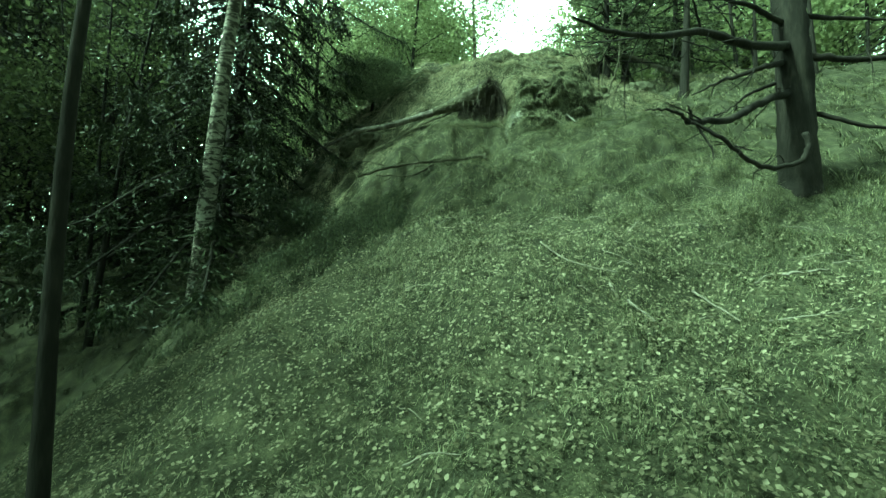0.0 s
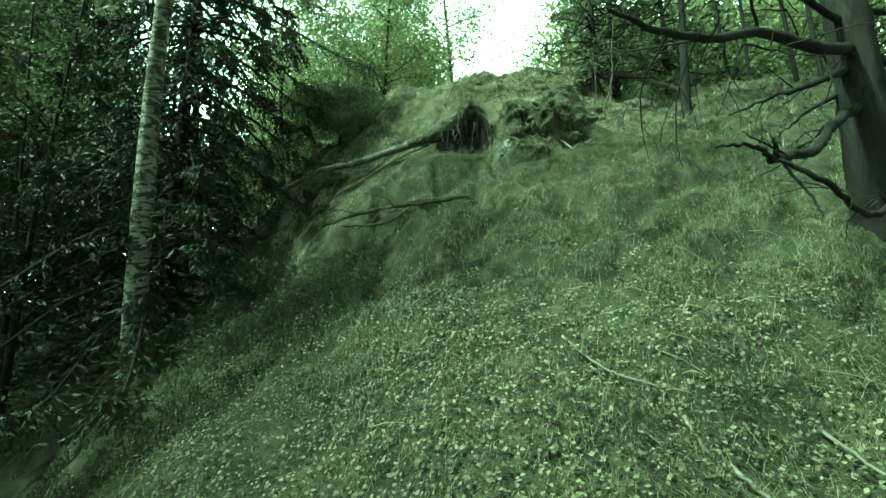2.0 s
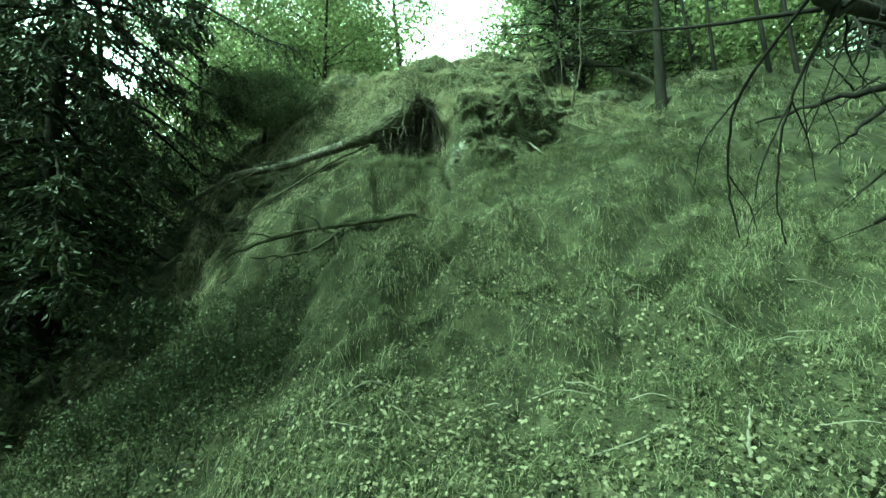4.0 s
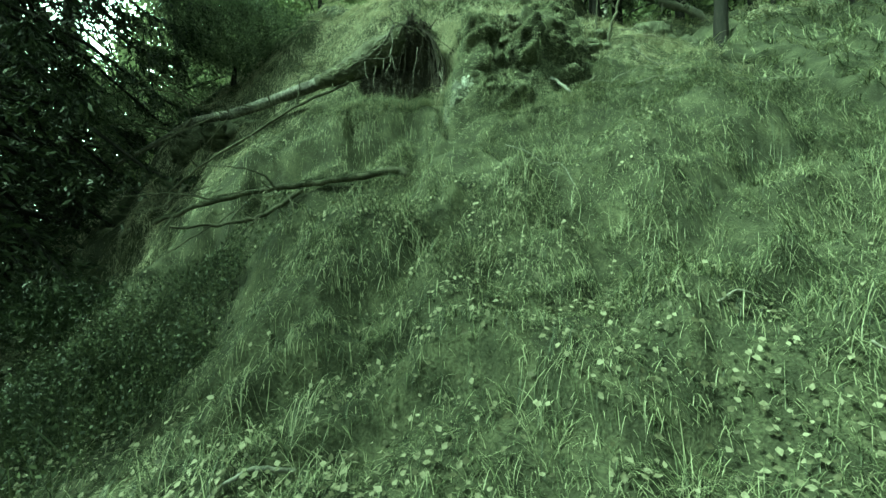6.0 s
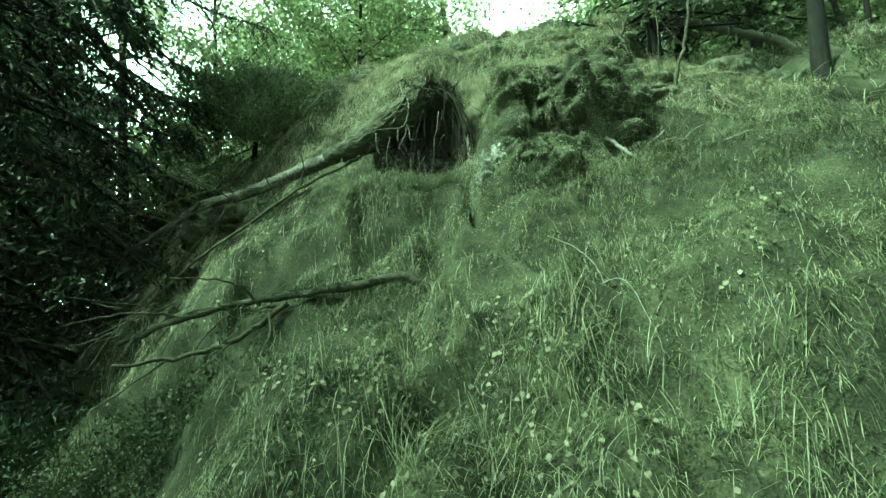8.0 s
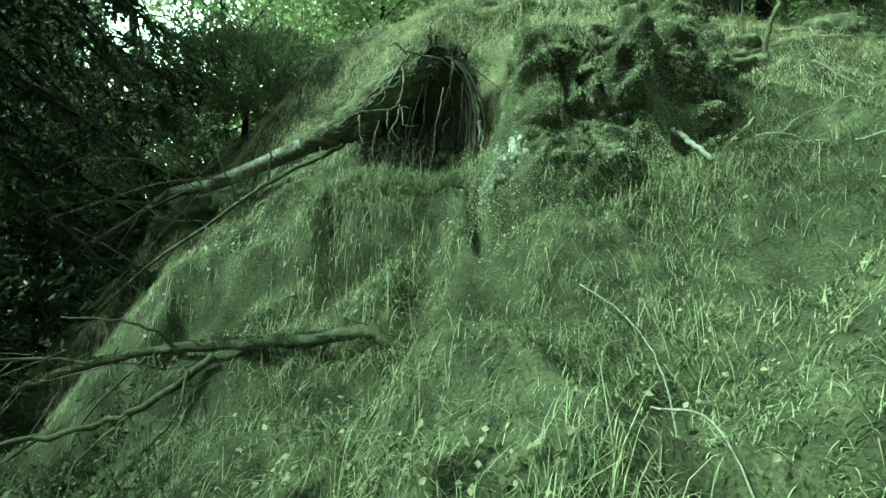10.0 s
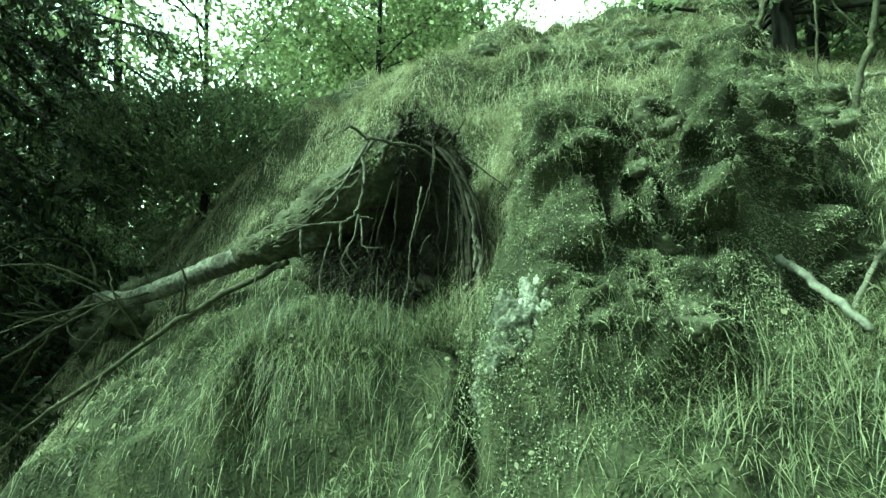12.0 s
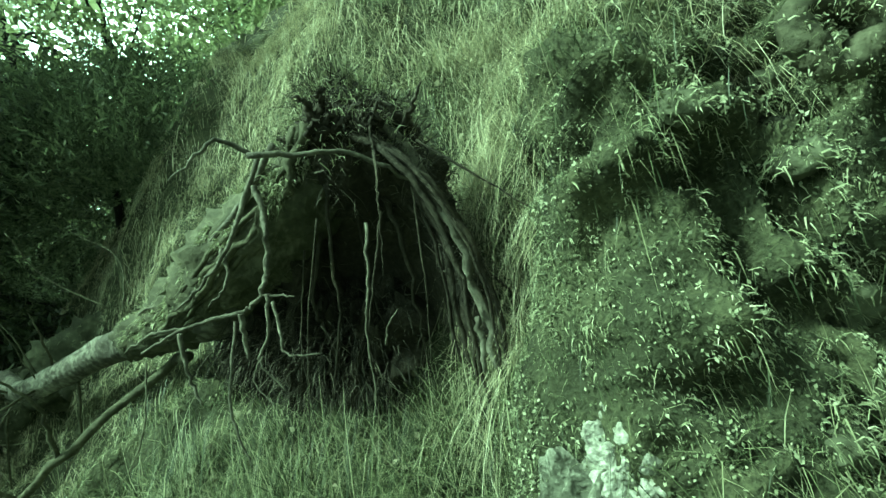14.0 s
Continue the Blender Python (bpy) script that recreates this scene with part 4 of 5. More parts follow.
# birches mostly out of view, added to shade the near ground
birch_b = broadleaf("shade_birch", on_ground(-5.6, 3.4, -0.2), 13.0, 3.2, 0.13, "tall birch added beside the slope to shade it", 9000, 0.09, lean=(0.8, 0.2), seed=71, bare=0.42, bark=BIRCH, limbs=16, group="birches round the slope")
for x, y, turn in ((-6.9, 2.3, 175), (-6.4, 0.4, 50), (-3.4, -1.2, 230), (-4.6, -1.6, 140), (-1.5, -4.2, 200), (2.4, -3.8, 260), (5.2, -0.6, 320), (6.6, 2.8, 20), (-8.6, 5.0, 80)):
    copy_thing(birch_b, pose(*on_ground(x, y, -0.3), 0, 0, turn))


def bush(at, wide, tall, n, label, seed, stem=0.5, mat=None):
    """A dense evergreen bush: a short trunk, forked stems and many upright needle sprays."""
    g = np.random.default_rng(seed)
    root = thing("bush", at, label, "bush")
    s = Soup()
    tube(s, spline([(0, 0, -0.15), (0.05, 0, stem * 0.6), (0.1, 0, stem + 0.3 * tall)], 8), 0.065, 0.025, 10, 0.05)
    part("trunk", s.mesh("trunk", BARK), root)
    s = Soup()
    c = unit(g.normal(0, 1, (n, 3))) * (g.uniform(0.05, 1, n) ** 0.45)[:, None]
    c = c * (1 + 0.22 * bumps(c[:, 0] + c[:, 2], c[:, 1] - c[:, 2], 0.5, seed))[:, None]
    p = c * np.array([wide, wide * 0.9, tall * 0.5]) + [0.1, 0, stem + tall * 0.5]
    w = unit(c + np.array([0, 0, 0.7])) * 0.22
    sprays(g, s, p, w, np.zeros(n), 10, 0.065, 0.19, 0.9)
    wisps = g.integers(0, n, n // 6)
    sprays(g, s, p[wisps], w[wisps] * 2.2 + g.normal(0, 0.05, (len(wisps), 3)), np.zeros(len(wisps)), 12, 0.05, 0.12, 0.7)
    tagged(part("crown", s.mesh("crown", mat or HAZE_PALED_NEEDLES, False), root), kind="stuff")
    return root


bush(on_ground(-1.55, 10.2), 1.0, 1.3, 2900, "dense dark juniper bush behind the fallen trunk", 4, -0.05)
bush(on_ground(-2.9, 10.9), 0.8, 1.1, 700, "small dark evergreen bush in the wood", 6, 0.2)
bush(on_ground(-2.15, 7.45), 0.45, 0.5, 500, "young fluffy spruce below the fallen branches", 7, 0.05, NEEDLES)

# ---- the fallen birch with its root plate ----
fallen = thing("fallen_tree", (0.7, 8.1, 4.2), "fallen birch trunk torn up with its dark root plate", "fallen tree")
F0 = np.array((0.7, 8.1, 4.2))
axis = spline(np.array([(0.86, 8.22, 4.80), (0.62, 8.2, 4.78), (0.4, 8.2, 4.74), (0.08, 8.31, 4.69), (-0.35, 8.55, 4.62), (-1.04, 8.8, 4.48), (-1.65, 9.2, 4.49), (-2.1, 9.3, 4.28), (-2.6, 9.35, 4.05)]) - F0, 64)
girth = np.interp(np.linspace(0, 8, 64), range(9), [0.12, 0.125, 0.10, 0.068, 0.058, 0.051, 0.043, 0.032, 0.012])
s = Soup()
tube(s, axis[13:], girth[13:], 0, 28, 0.06)
trunk = part("trunk", s.mesh("trunk", FALLEN_BARK), fallen, "fallen birch trunk with pale weathered bark")
s = Soup()
flare = spline(np.array([(0.88, 8.2, 5.08), (0.72, 8.17, 4.98), (0.5, 8.17, 4.85), (0.3, 8.23, 4.75), (0.08, 8.31, 4.69), (-0.1, 8.4, 4.665)]) - F0, 40)
tube(s, flare, np.interp(np.linspace(0, 5, 40), range(6), [0.05, 0.12, 0.14, 0.11, 0.078, 0.066]), 0, 36, 0.10)
part("root_flare", s.mesh("root_flare", MOSSWOOD), fallen, "dark ridged flare of the trunk's foot")
# the plate: earth packed between the roots, torn and hollow
s = Soup()
n_a, n_h = 72, 40
th, hh = np.meshgrid(np.linspace(0, 2 * np.pi, n_a, endpoint=False), np.linspace(0, 1, n_h), indexing="ij")
prof = np.interp(hh, [0, 0.25, 0.5, 0.75, 0.92, 1], [0.37, 0.36, 0.32, 0.25, 0.16, 0.03])
px_, py_ = prof * np.cos(th), prof * np.sin(th) * 0.62
lump = 0.06 * bumps(th * 1.2 + 9, hh * 3, 0.35, 31) + 0.045 * bumps(th * 3 + 3, hh * 7, 0.3, 32) + 0.03 * bumps(th * 7 + 3, hh * 12, 0.3, 34) + rng.normal(0, 0.006, th.shape)
lump = lump * (1 - 0.8 * hh ** 3)
hollow = 0.30 * np.exp(-((th - 4.72) / 0.80) ** 4 - ((hh - 0.34) / 0.36) ** 4)
px_, py_ = px_ * (1 + lump / 0.34), py_ * (1 + lump / 0.34) + hollow
rv = np.stack([px_ * 0.84 + 0.12 + 0.06 * hh, py_ + 0.09, hh * 1.12 - 0.06 + 0.04 * bumps(th * 1.5, th, 0.4, 33) * hh * (1 - hh ** 5)], -1)
i, j = np.meshgrid(np.arange(n_a), np.arange(n_h - 1), indexing="ij")
s.add(rv.reshape(-1, 3), np.stack([i * n_h + j, ((i + 1) % n_a) * n_h + j, ((i + 1) % n_a) * n_h + j + 1, i * n_h + j + 1], -1).reshape(-1, 4))
plate = part("root_plate", s.mesh("root_plate", EARTH), fallen, "dark earth packed between torn roots")
s = Soup()
clump = spline(np.array([(0.34, 8.30, 4.62), (0.48, 8.30, 4.57), (0.66, 8.32, 4.51), (0.85, 8.33, 4.47)]) - F0, 40)
tube(s, clump, np.interp(np.linspace(0, 1, 40), [0, 0.25, 0.6, 1], [0.04, 0.14, 0.2, 0.22]), 0, 40, 0.16)
part("root_earth", s.mesh("root_earth", EARTH), fallen, "dark earth hanging under the trunk's foot")
g_arch = np.random.default_rng(63)
arches, straps, pillars = [], [], []
for k in range(6):
    u = k / 5
    out = 0.17 + 0.12 * u + g_arch.normal(0, 0.015)
    front = 8.02 + 0.05 * math.cos(5 * u) + g_arch.normal(0, 0.02)
    arches.append(([(0.84 + g_arch.normal(0, 0.03), 8.1, 5.16 - 0.03 * u), (0.90 + 0.5 * out, front + 0.02, 5.02 - 0.05 * u), (0.88 + 0.92 * out, front, 4.78 - 0.08 * u), (0.86 + out, front + 0.01, 4.5 - 0.05 * u), (0.87 + out + g_arch.normal(0, 0.02), front, 4.24)],
                   g_arch.uniform(0.006, 0.014), 0.003))
for k in range(11):
    a = -0.5 + 1.9 * k / 10
    r = 0.145 * g_arch.uniform(0.9, 1.06)
    dy, dz = -r * math.cos(a), r * math.sin(a)
    straps.append(([(0.80 + g_arch.normal(0, 0.03), 8.14 + 0.5 * dy, 5.14), (0.70, 8.17 + 0.8 * dy, 4.98 + 0.6 * dz), (0.5, 8.17 + dy, 4.85 + 0.85 * dz), (0.3, 8.23 + 0.8 * dy, 4.75 + 0.78 * dz), (0.08, 8.31 + 0.55 * dy, 4.69 + 0.55 * dz)],
                   g_arch.uniform(0.009, 0.018), 0.005))
for k in range(7):
    x = 0.62 + 0.085 * k + g_arch.normal(0, 0.012)
    top, end = 5.0 - 0.55 * abs(x - 0.86) + g_arch.normal(0, 0.04), g_arch.uniform(4.2, 4.5)
    y = 8.06 + g_arch.uniform(0, 0.10)
    pillars.append(([(0.86 + 0.6 * (x - 0.86), y + 0.02, top), (x, y, top - 0.2), (x + g_arch.normal(0, 0.02), y - 0.01, 0.5 * (top + end) - 0.05), (x + g_arch.normal(0, 0.03), y, end)], g_arch.uniform(0.004, 0.010), 0.002))
twig_lines(fallen, "arched_root", arches, EARTH, "thick dark root arching down to the soil")
twig_lines(fallen, "strap_root", straps, MOSSWOOD, "ridged mossy root running into the trunk")
twig_lines(fallen, "hanging_root", pillars, EARTH, "dark root hanging in the hollow", [plate] * len(pillars))
twig_lines(fallen, "root", [
    ([(0.66, 8.02, 5.02), (0.67, 8.0, 4.91), (0.65, 7.99, 4.82), (0.63, 7.97, 4.76), (0.58, 7.96, 4.73), (0.5, 7.95, 4.73), (0.42, 7.93, 4.72), (0.33, 7.92, 4.69)], 0.0083, 0.0033),
    ([(0.63, 7.97, 4.76), (0.71, 7.97, 4.74)], 0.0045, 0.0017),
    ([(0.65, 7.96, 4.76), (0.63, 7.95, 4.66), (0.60, 7.94, 4.61), (0.65, 7.93, 4.53)], 0.0053, 0.0017),
    ([(0.66, 7.96, 4.74), (0.67, 7.94, 4.67), (0.68, 7.92, 4.62), (0.77, 7.90, 4.61)], 0.0045, 0.0017),
    ([(0.61, 7.94, 4.62), (0.58, 7.93, 4.57), (0.62, 7.92, 4.50)], 0.0030, 0.0011),
    ([(0.55, 8.0, 4.89), (0.55, 7.98, 4.81), (0.50, 7.96, 4.76)], 0.0053, 0.0022),
    ([(0.58, 7.95, 4.73), (0.57, 7.95, 4.62)], 0.0075, 0.0044),
    ([(0.40, 7.97, 4.71), (0.40, 7.96, 4.60), (0.42, 7.95, 4.53)], 0.0067, 0.0028),
    ([(0.45, 7.95, 4.72), (0.36, 7.93, 4.73), (0.28, 7.93, 4.70)], 0.0053, 0.0017),
    ([(0.91, 8.02, 4.87), (0.89, 7.98, 4.73), (0.86, 7.97, 4.61), (0.84, 7.97, 4.42)], 0.0045, 0.0022),
    ([(0.90, 7.97, 4.58), (0.92, 7.96, 4.63), (0.95, 7.96, 4.66)], 0.0030, 0.0011),
    ([(1.13, 7.9, 4.62), (1.12, 7.9, 4.50)], 0.0075, 0.0055),
    ([(0.70, 8.0, 5.08), (0.64, 7.95, 5.13), (0.59, 7.92, 5.10), (0.53, 7.90, 5.06)], 0.0067, 0.0022),
    ([(0.70, 7.95, 5.08), (0.79, 7.98, 5.06), (0.90, 8.02, 5.04), (1.04, 8.08, 4.94), (1.10, 8.15, 4.82), (1.13, 8.2, 4.70)], 0.0075, 0.0039),
    ([(0.80, 8.15, 5.2), (0.98, 8.12, 5.1), (1.07, 8.1, 4.91), (1.12, 8.08, 4.73), (1.14, 8.05, 4.53), (1.15, 8.0, 4.3)], 0.019, 0.010),
    ([(0.70, 8.1, 5.12), (0.6, 8.04, 4.98), (0.47, 8.06, 4.9), (0.33, 8.12, 4.82), (0.12, 8.2, 4.76)], 0.009, 0.004),
    ([(0.68, 8.05, 5.1), (0.58, 7.99, 4.9), (0.48, 8.0, 4.82), (0.34, 8.06, 4.76)], 0.007, 0.003),
    ([(0.5, 8.05, 4.7), (0.47, 7.98, 4.5), (0.5, 7.95, 4.35)], 0.005, 0.002),
], ROOT, "bare pale root")
g_root = np.random.default_rng(23)
hairs = []
for k in range(10):
    a = g_root.uniform(3.3, 6.2)
    top = np.array([0.88 + 0.22 * math.cos(a), 8.19 + 0.16 * math.sin(a), g_root.uniform(4.75, 5.15)])
    drop = g_root.uniform(0.15, 0.55)
    out = np.array([math.cos(a) * 0.1, math.sin(a) * 0.1, 0]) * g_root.uniform(0.5, 1.4)
    side = np.array([g_root.normal(0, 0.09), 0, 0])
    hairs.append(([tuple(top), tuple(top + out + side - [0, 0, drop * 0.5]), tuple(top + out * 1.5 + side * 2 - [0, 0, drop])], g_root.uniform(0.002, 0.005), 0.001))
twig_lines(fallen, "fine_root", hairs, EARTH, "", [plate] * len(hairs))
crest = []
for k in range(22):
    a = g_root.uniform(0, 6.28)
    foot = np.array([0.9 + 0.15 * math.cos(a), 8.14 + 0.09 * math.sin(a), 5.12 - 0.04 * abs(math.cos(a))])
    way = np.array([g_root.normal(0.25 * math.cos(a), 0.5), g_root.normal(0, 0.4), g_root.uniform(0.3, 1.0)]) * g_root.uniform(0.05, 0.13)
    crest.append(([tuple(foot), tuple(foot + way * 0.55 + g_root.normal(0, 0.012, 3)), tuple(foot + way)], g_root.uniform(0.008, 0.02), 0.002))
twig_lines(fallen, "splinter", crest, EARTH, "", [plate] * len(crest))
twig_lines(fallen, "branch", [
    ([(-1.65, 9.15, 4.52), (-1.89, 8.99, 4.16), (-2.07, 8.9, 3.75)], 0.0136, 0.0062),
    ([(-1.7, 9.25, 4.6), (-1.78, 9.3, 4.78), (-1.9, 9.3, 4.9), (-2.05, 9.1, 4.95), (-2.2, 8.9, 4.8)], 0.0099, 0.0037),
    ([(-1.4, 9.0, 4.55), (-1.7, 8.85, 4.72), (-2.1, 8.7, 4.7), (-2.4, 8.6, 4.55)], 0.0087, 0.0025),
    ([(-1.9, 9.25, 4.42), (-2.3, 8.9, 4.4), (-2.7, 8.7, 4.25)], 0.0087, 0.0025),
    ([(-1.2, 8.9, 4.5), (-1.6, 8.8, 4.3), (-2.0, 8.5, 3.95)], 0.0081, 0.0025),
    ([(-0.1, 8.4, 4.76), (-0.15, 8.5, 4.95), (-0.3, 8.5, 5.08)], 0.0031, 0.0012),
    ([(-0.2, 8.45, 4.78), (-0.38, 8.42, 4.95), (-0.45, 8.4, 5.12)], 0.0031, 0.0012),
    ([(-0.9, 8.75, 4.55), (-1.0, 8.75, 4.8), (-1.25, 8.7, 4.98)], 0.0043, 0.0012),
    ([(-0.6, 8.65, 4.55), (-0.62, 8.6, 4.3), (-0.7, 8.55, 4.15)], 0.0074, 0.0025),
    ([(-2.1, 9.3, 4.28), (-2.4, 9.1, 4.0), (-2.5, 8.9, 3.6)], 0.0074, 0.0025),
    ([(-2.0, 9.28, 4.33), (-2.5, 9.5, 4.5), (-2.9, 9.6, 4.4)], 0.0074, 0.0025),
    ([(0.05, 8.25, 4.6), (0.1, 8.1, 4.42), (0.05, 8.0, 4.3)], 0.0037, 0.0012),
], MOSSWOOD, "bare snapped branch", [trunk] * 12)

g_tw = np.random.default_rng(29)
tangle = []
for k in range(20):
    u = g_tw.uniform(0.25, 1.0)
    foot = np.array([-0.2 - 2.2 * u, 8.5 + 0.8 * u, 4.62 - 0.4 * u])
    way = np.array([g_tw.normal(-0.25, 0.35), g_tw.normal(-0.3, 0.3), g_tw.normal(-0.1, 0.4)]) * g_tw.uniform(0.6, 1.5)
    bow = g_tw.normal(0, 0.08, 3)
    tangle.append(([tuple(foot), tuple(foot + way * 0.5 + bow), tuple(foot + way)], g_tw.uniform(0.003, 0.007), 0.0015))
twig_lines(fallen, "twig", tangle, MOSSWOOD, "", [trunk] * len(tangle))

# loose poles and branches on the slope
pole2 = thing("fallen_pole", (-0.6, 8.2, 4.0), "thin fallen pole leaning below the trunk", "branch")
pole_stem = twig_lines(pole2, "stem", [([(0.22, 8.22, 4.6), (0.07, 8.3, 4.56), (-0.3, 8.2, 4.36), (-0.75, 8.25, 4.1), (-1.3, 8.35, 3.8), (-1.75, 8.4, 3.45)], 0.017, 0.010)], MOSSWOOD)
twig_lines(pole2, "twig", [([(-0.3, 8.2, 4.36), (-0.25, 8.15, 4.55), (-0.3, 8.1, 4.68)], 0.008, 0.003), ([(-0.75, 8.25, 4.1), (-0.7, 8.1, 4.0), (-0.72, 8.0, 3.85)], 0.008, 0.003),
                           ([(-0.5, 8.22, 4.24), (-0.55, 8.1, 4.45), (-0.6, 8.1, 4.6)], 0.007, 0.003), ([(-1.3, 8.35, 3.8), (-1.4, 8.2, 3.95), (-1.6, 8.1, 4.1)], 0.008, 0.003)], MOSSWOOD, "", pole_stem * 4)
low = thing("fallen_branch", (-0.2, 7.2, 3.4), "mossy fallen branch lying across the slope", "branch")
low_stem = twig_lines(low, "stem", [([(0.78, 7.1, 3.42), (0.65, 7.1, 3.51), (0.4, 7.12, 3.48), (0.09, 7.2, 3.46), (-0.3, 7.28, 3.43), (-0.81, 7.34, 3.35), (-1.3, 7.4, 3.2)], 0.034, 0.018)], MOSSWOOD)
twig_lines(low, "twig", [([(-0.1, 7.2, 3.4), (-0.34, 7.1, 3.22), (-0.6, 6.98, 3.14), (-0.95, 6.85, 3.12)], 0.02, 0.010), ([(-0.3, 7.28, 3.4), (-0.45, 7.2, 3.55), (-0.8, 7.15, 3.6)], 0.010, 0.004),
                         ([(-0.5, 7.3, 3.38), (-0.6, 7.1, 3.2), (-0.62, 6.95, 3.0)], 0.008, 0.003), ([(-0.2, 7.15, 3.35), (-0.15, 7.0, 3.2), (-0.25, 6.85, 3.05)], 0.008, 0.003),
                         ([(-0.8, 7.34, 3.35), (-1.1, 7.2, 3.4), (-1.35, 7.0, 3.35)], 0.010, 0.004), ([(-0.4, 7.05, 3.18), (-0.5, 6.9, 3.05), (-0.45, 6.8, 2.95)], 0.006, 0.002),
                         ([(-0.7, 6.95, 3.13), (-0.85, 6.8, 3.0), (-1.0, 6.75, 2.9)], 0.007, 0.003)], MOSSWOOD, "", low_stem * 7)


tangle = []
for k in range(34):
    foot = np.array([g_tw.uniform(-1.2, 0.2), g_tw.uniform(7.0, 7.35), g_tw.uniform(3.2, 3.45)])
    way = np.array([g_tw.normal(-0.1, 0.3), g_tw.normal(-0.22, 0.12), g_tw.uniform(-0.4, 0.12)]) * g_tw.uniform(0.5, 1.2)
    tangle.append(([tuple(foot), tuple(foot + way * 0.5 + g_tw.normal(0, 0.05, 3)), tuple(foot + way)], g_tw.uniform(0.002, 0.005), 0.0012))
twig_lines(low, "fine_twig", tangle, MOSSWOOD, "", low_stem * len(tangle))


def stick(points, r0, r1, label, mat=None):
    """A stick that lies on the ground along a few places."""
    pts = [on_ground(x, y, r0 * 0.8 + lift) for x, y, lift in points]
    root = thing("stick", pts[0], label, "stick", "sticks on the slope")
    twig_lines(root, "stem", [(pts, r0, r1)], mat or DEADWOOD)
    return root


white = thing("stick", (2.2, 7.7, 4.3), "thick pale barkless stick lying in the grass", "stick", "sticks on the slope")
twig_lines(white, "stem", [([(2.165, 7.80, 4.49), (2.2, 7.67, 4.385), (2.24, 7.53, 4.26)], 0.016, 0.013)], PALEWOOD)
stick([(2.52, 7.99, 0.03), (2.8, 7.72, 0.03), (3.1, 7.35, 0.01)], 0.011, 0.007, "long pale stick lying on the slope", PALEWOOD)
stick([(2.3, 7.75, 0.02), (2.56, 7.91, 0.1), (2.74, 8.08, 0.12)], 0.010, 0.006, "thin grey stick lying on brushwood")
stick([(3.66, 9.35, 0.02), (4.04, 9.4, 0.02), (4.3, 9.45, 0.02)], 0.022, 0.014, "grey stick at the foot of the saplings")
stick([(3.8, 9.55, 0.05), (4.06, 9.6, 0.08), (4.31, 9.65, 0.05)], 0.016, 0.008, "thin grey stick lying on brushwood")
stick([(0.24, 4.86, 0.03), (0.1, 4.8, 0.03), (-0.08, 4.75, 0.02)], 0.010, 0.005, "thin bare twig on the leaves", PALEWOOD)
stick([(0.81, 3.8, 0.03), (0.96, 3.5, 0.05), (1.28, 3.3, 0.03)], 0.008, 0.005, "long thin dead twig on the leaves")
stick([(1.17, 3.17, 0.03), (1.14, 2.94, 0.03)], 0.010, 0.005, "thin bare twig on the leaves")
stick([(1.16, 2.84, 0.04), (1.23, 2.6, 0.03)], 0.010, 0.006, "thin bare twig on the leaves")
stick([(1.57, 3.81, 0.03), (1.74, 3.99, 0.05)], 0.009, 0.005, "thin bare twig on the leaves")
stick([(1.69, 3.02, 0.03), (1.67, 2.48, 0.03)], 0.009, 0.005, "thin bare twig on the leaves")
stick([(2.16, 2.79, 0.03), (2.43, 2.73, 0.03)], 0.012, 0.006, "thin bare twig on the leaves")
stick([(1.51, 7.09, 0.04), (1.61, 6.9, 0.06), (1.66, 6.7, 0.07), (1.62, 6.43, 0.06), (1.5, 6.16, 0.04)], 0.004, 0.002, "thin curved twig in the grass", PALEWOOD)
stick([(1.58, 6.5, 0.06), (1.66, 6.3, 0.06), (1.68, 6.1, 0.05)], 0.0035, 0.002, "thin curved twig in the grass", PALEWOOD)
g_st = np.random.default_rng(5)
for k in range(34):
    x, y = g_st.uniform(-0.4, 3.0), g_st.uniform(1.6, 5.2)
    a, L = g_st.uniform(-1.2, 0.3), g_st.uniform(0.12, 0.4)
    stick([(x, y, 0.03), (x + L * 0.5 * math.cos(a), y + L * 0.5 * math.sin(a), 0.045), (x + L * math.cos(a), y + L * math.sin(a), 0.03)], g_st.uniform(0.003, 0.006), 0.002, "short dead twig among the leaves")
for k in range(26):
    x, y = g_st.uniform(2.3, 4.4), g_st.uniform(7.3, 9.3)
    a, L = g_st.uniform(-0.9, 0.5), g_st.uniform(0.15, 0.5)
    stick([(x, y, 0.03), (x + L * 0.5 * math.cos(a), y + L * 0.5 * math.sin(a), 0.06), (x + L * math.cos(a), y + L * math.sin(a), 0.03)], g_st.uniform(0.003, 0.007), 0.002, "short dead twig among the brushwood", PALEWOOD)


# ---- the torn bank: rocks, clods, moss and hanging grass ----
ROCK_SKIN = []


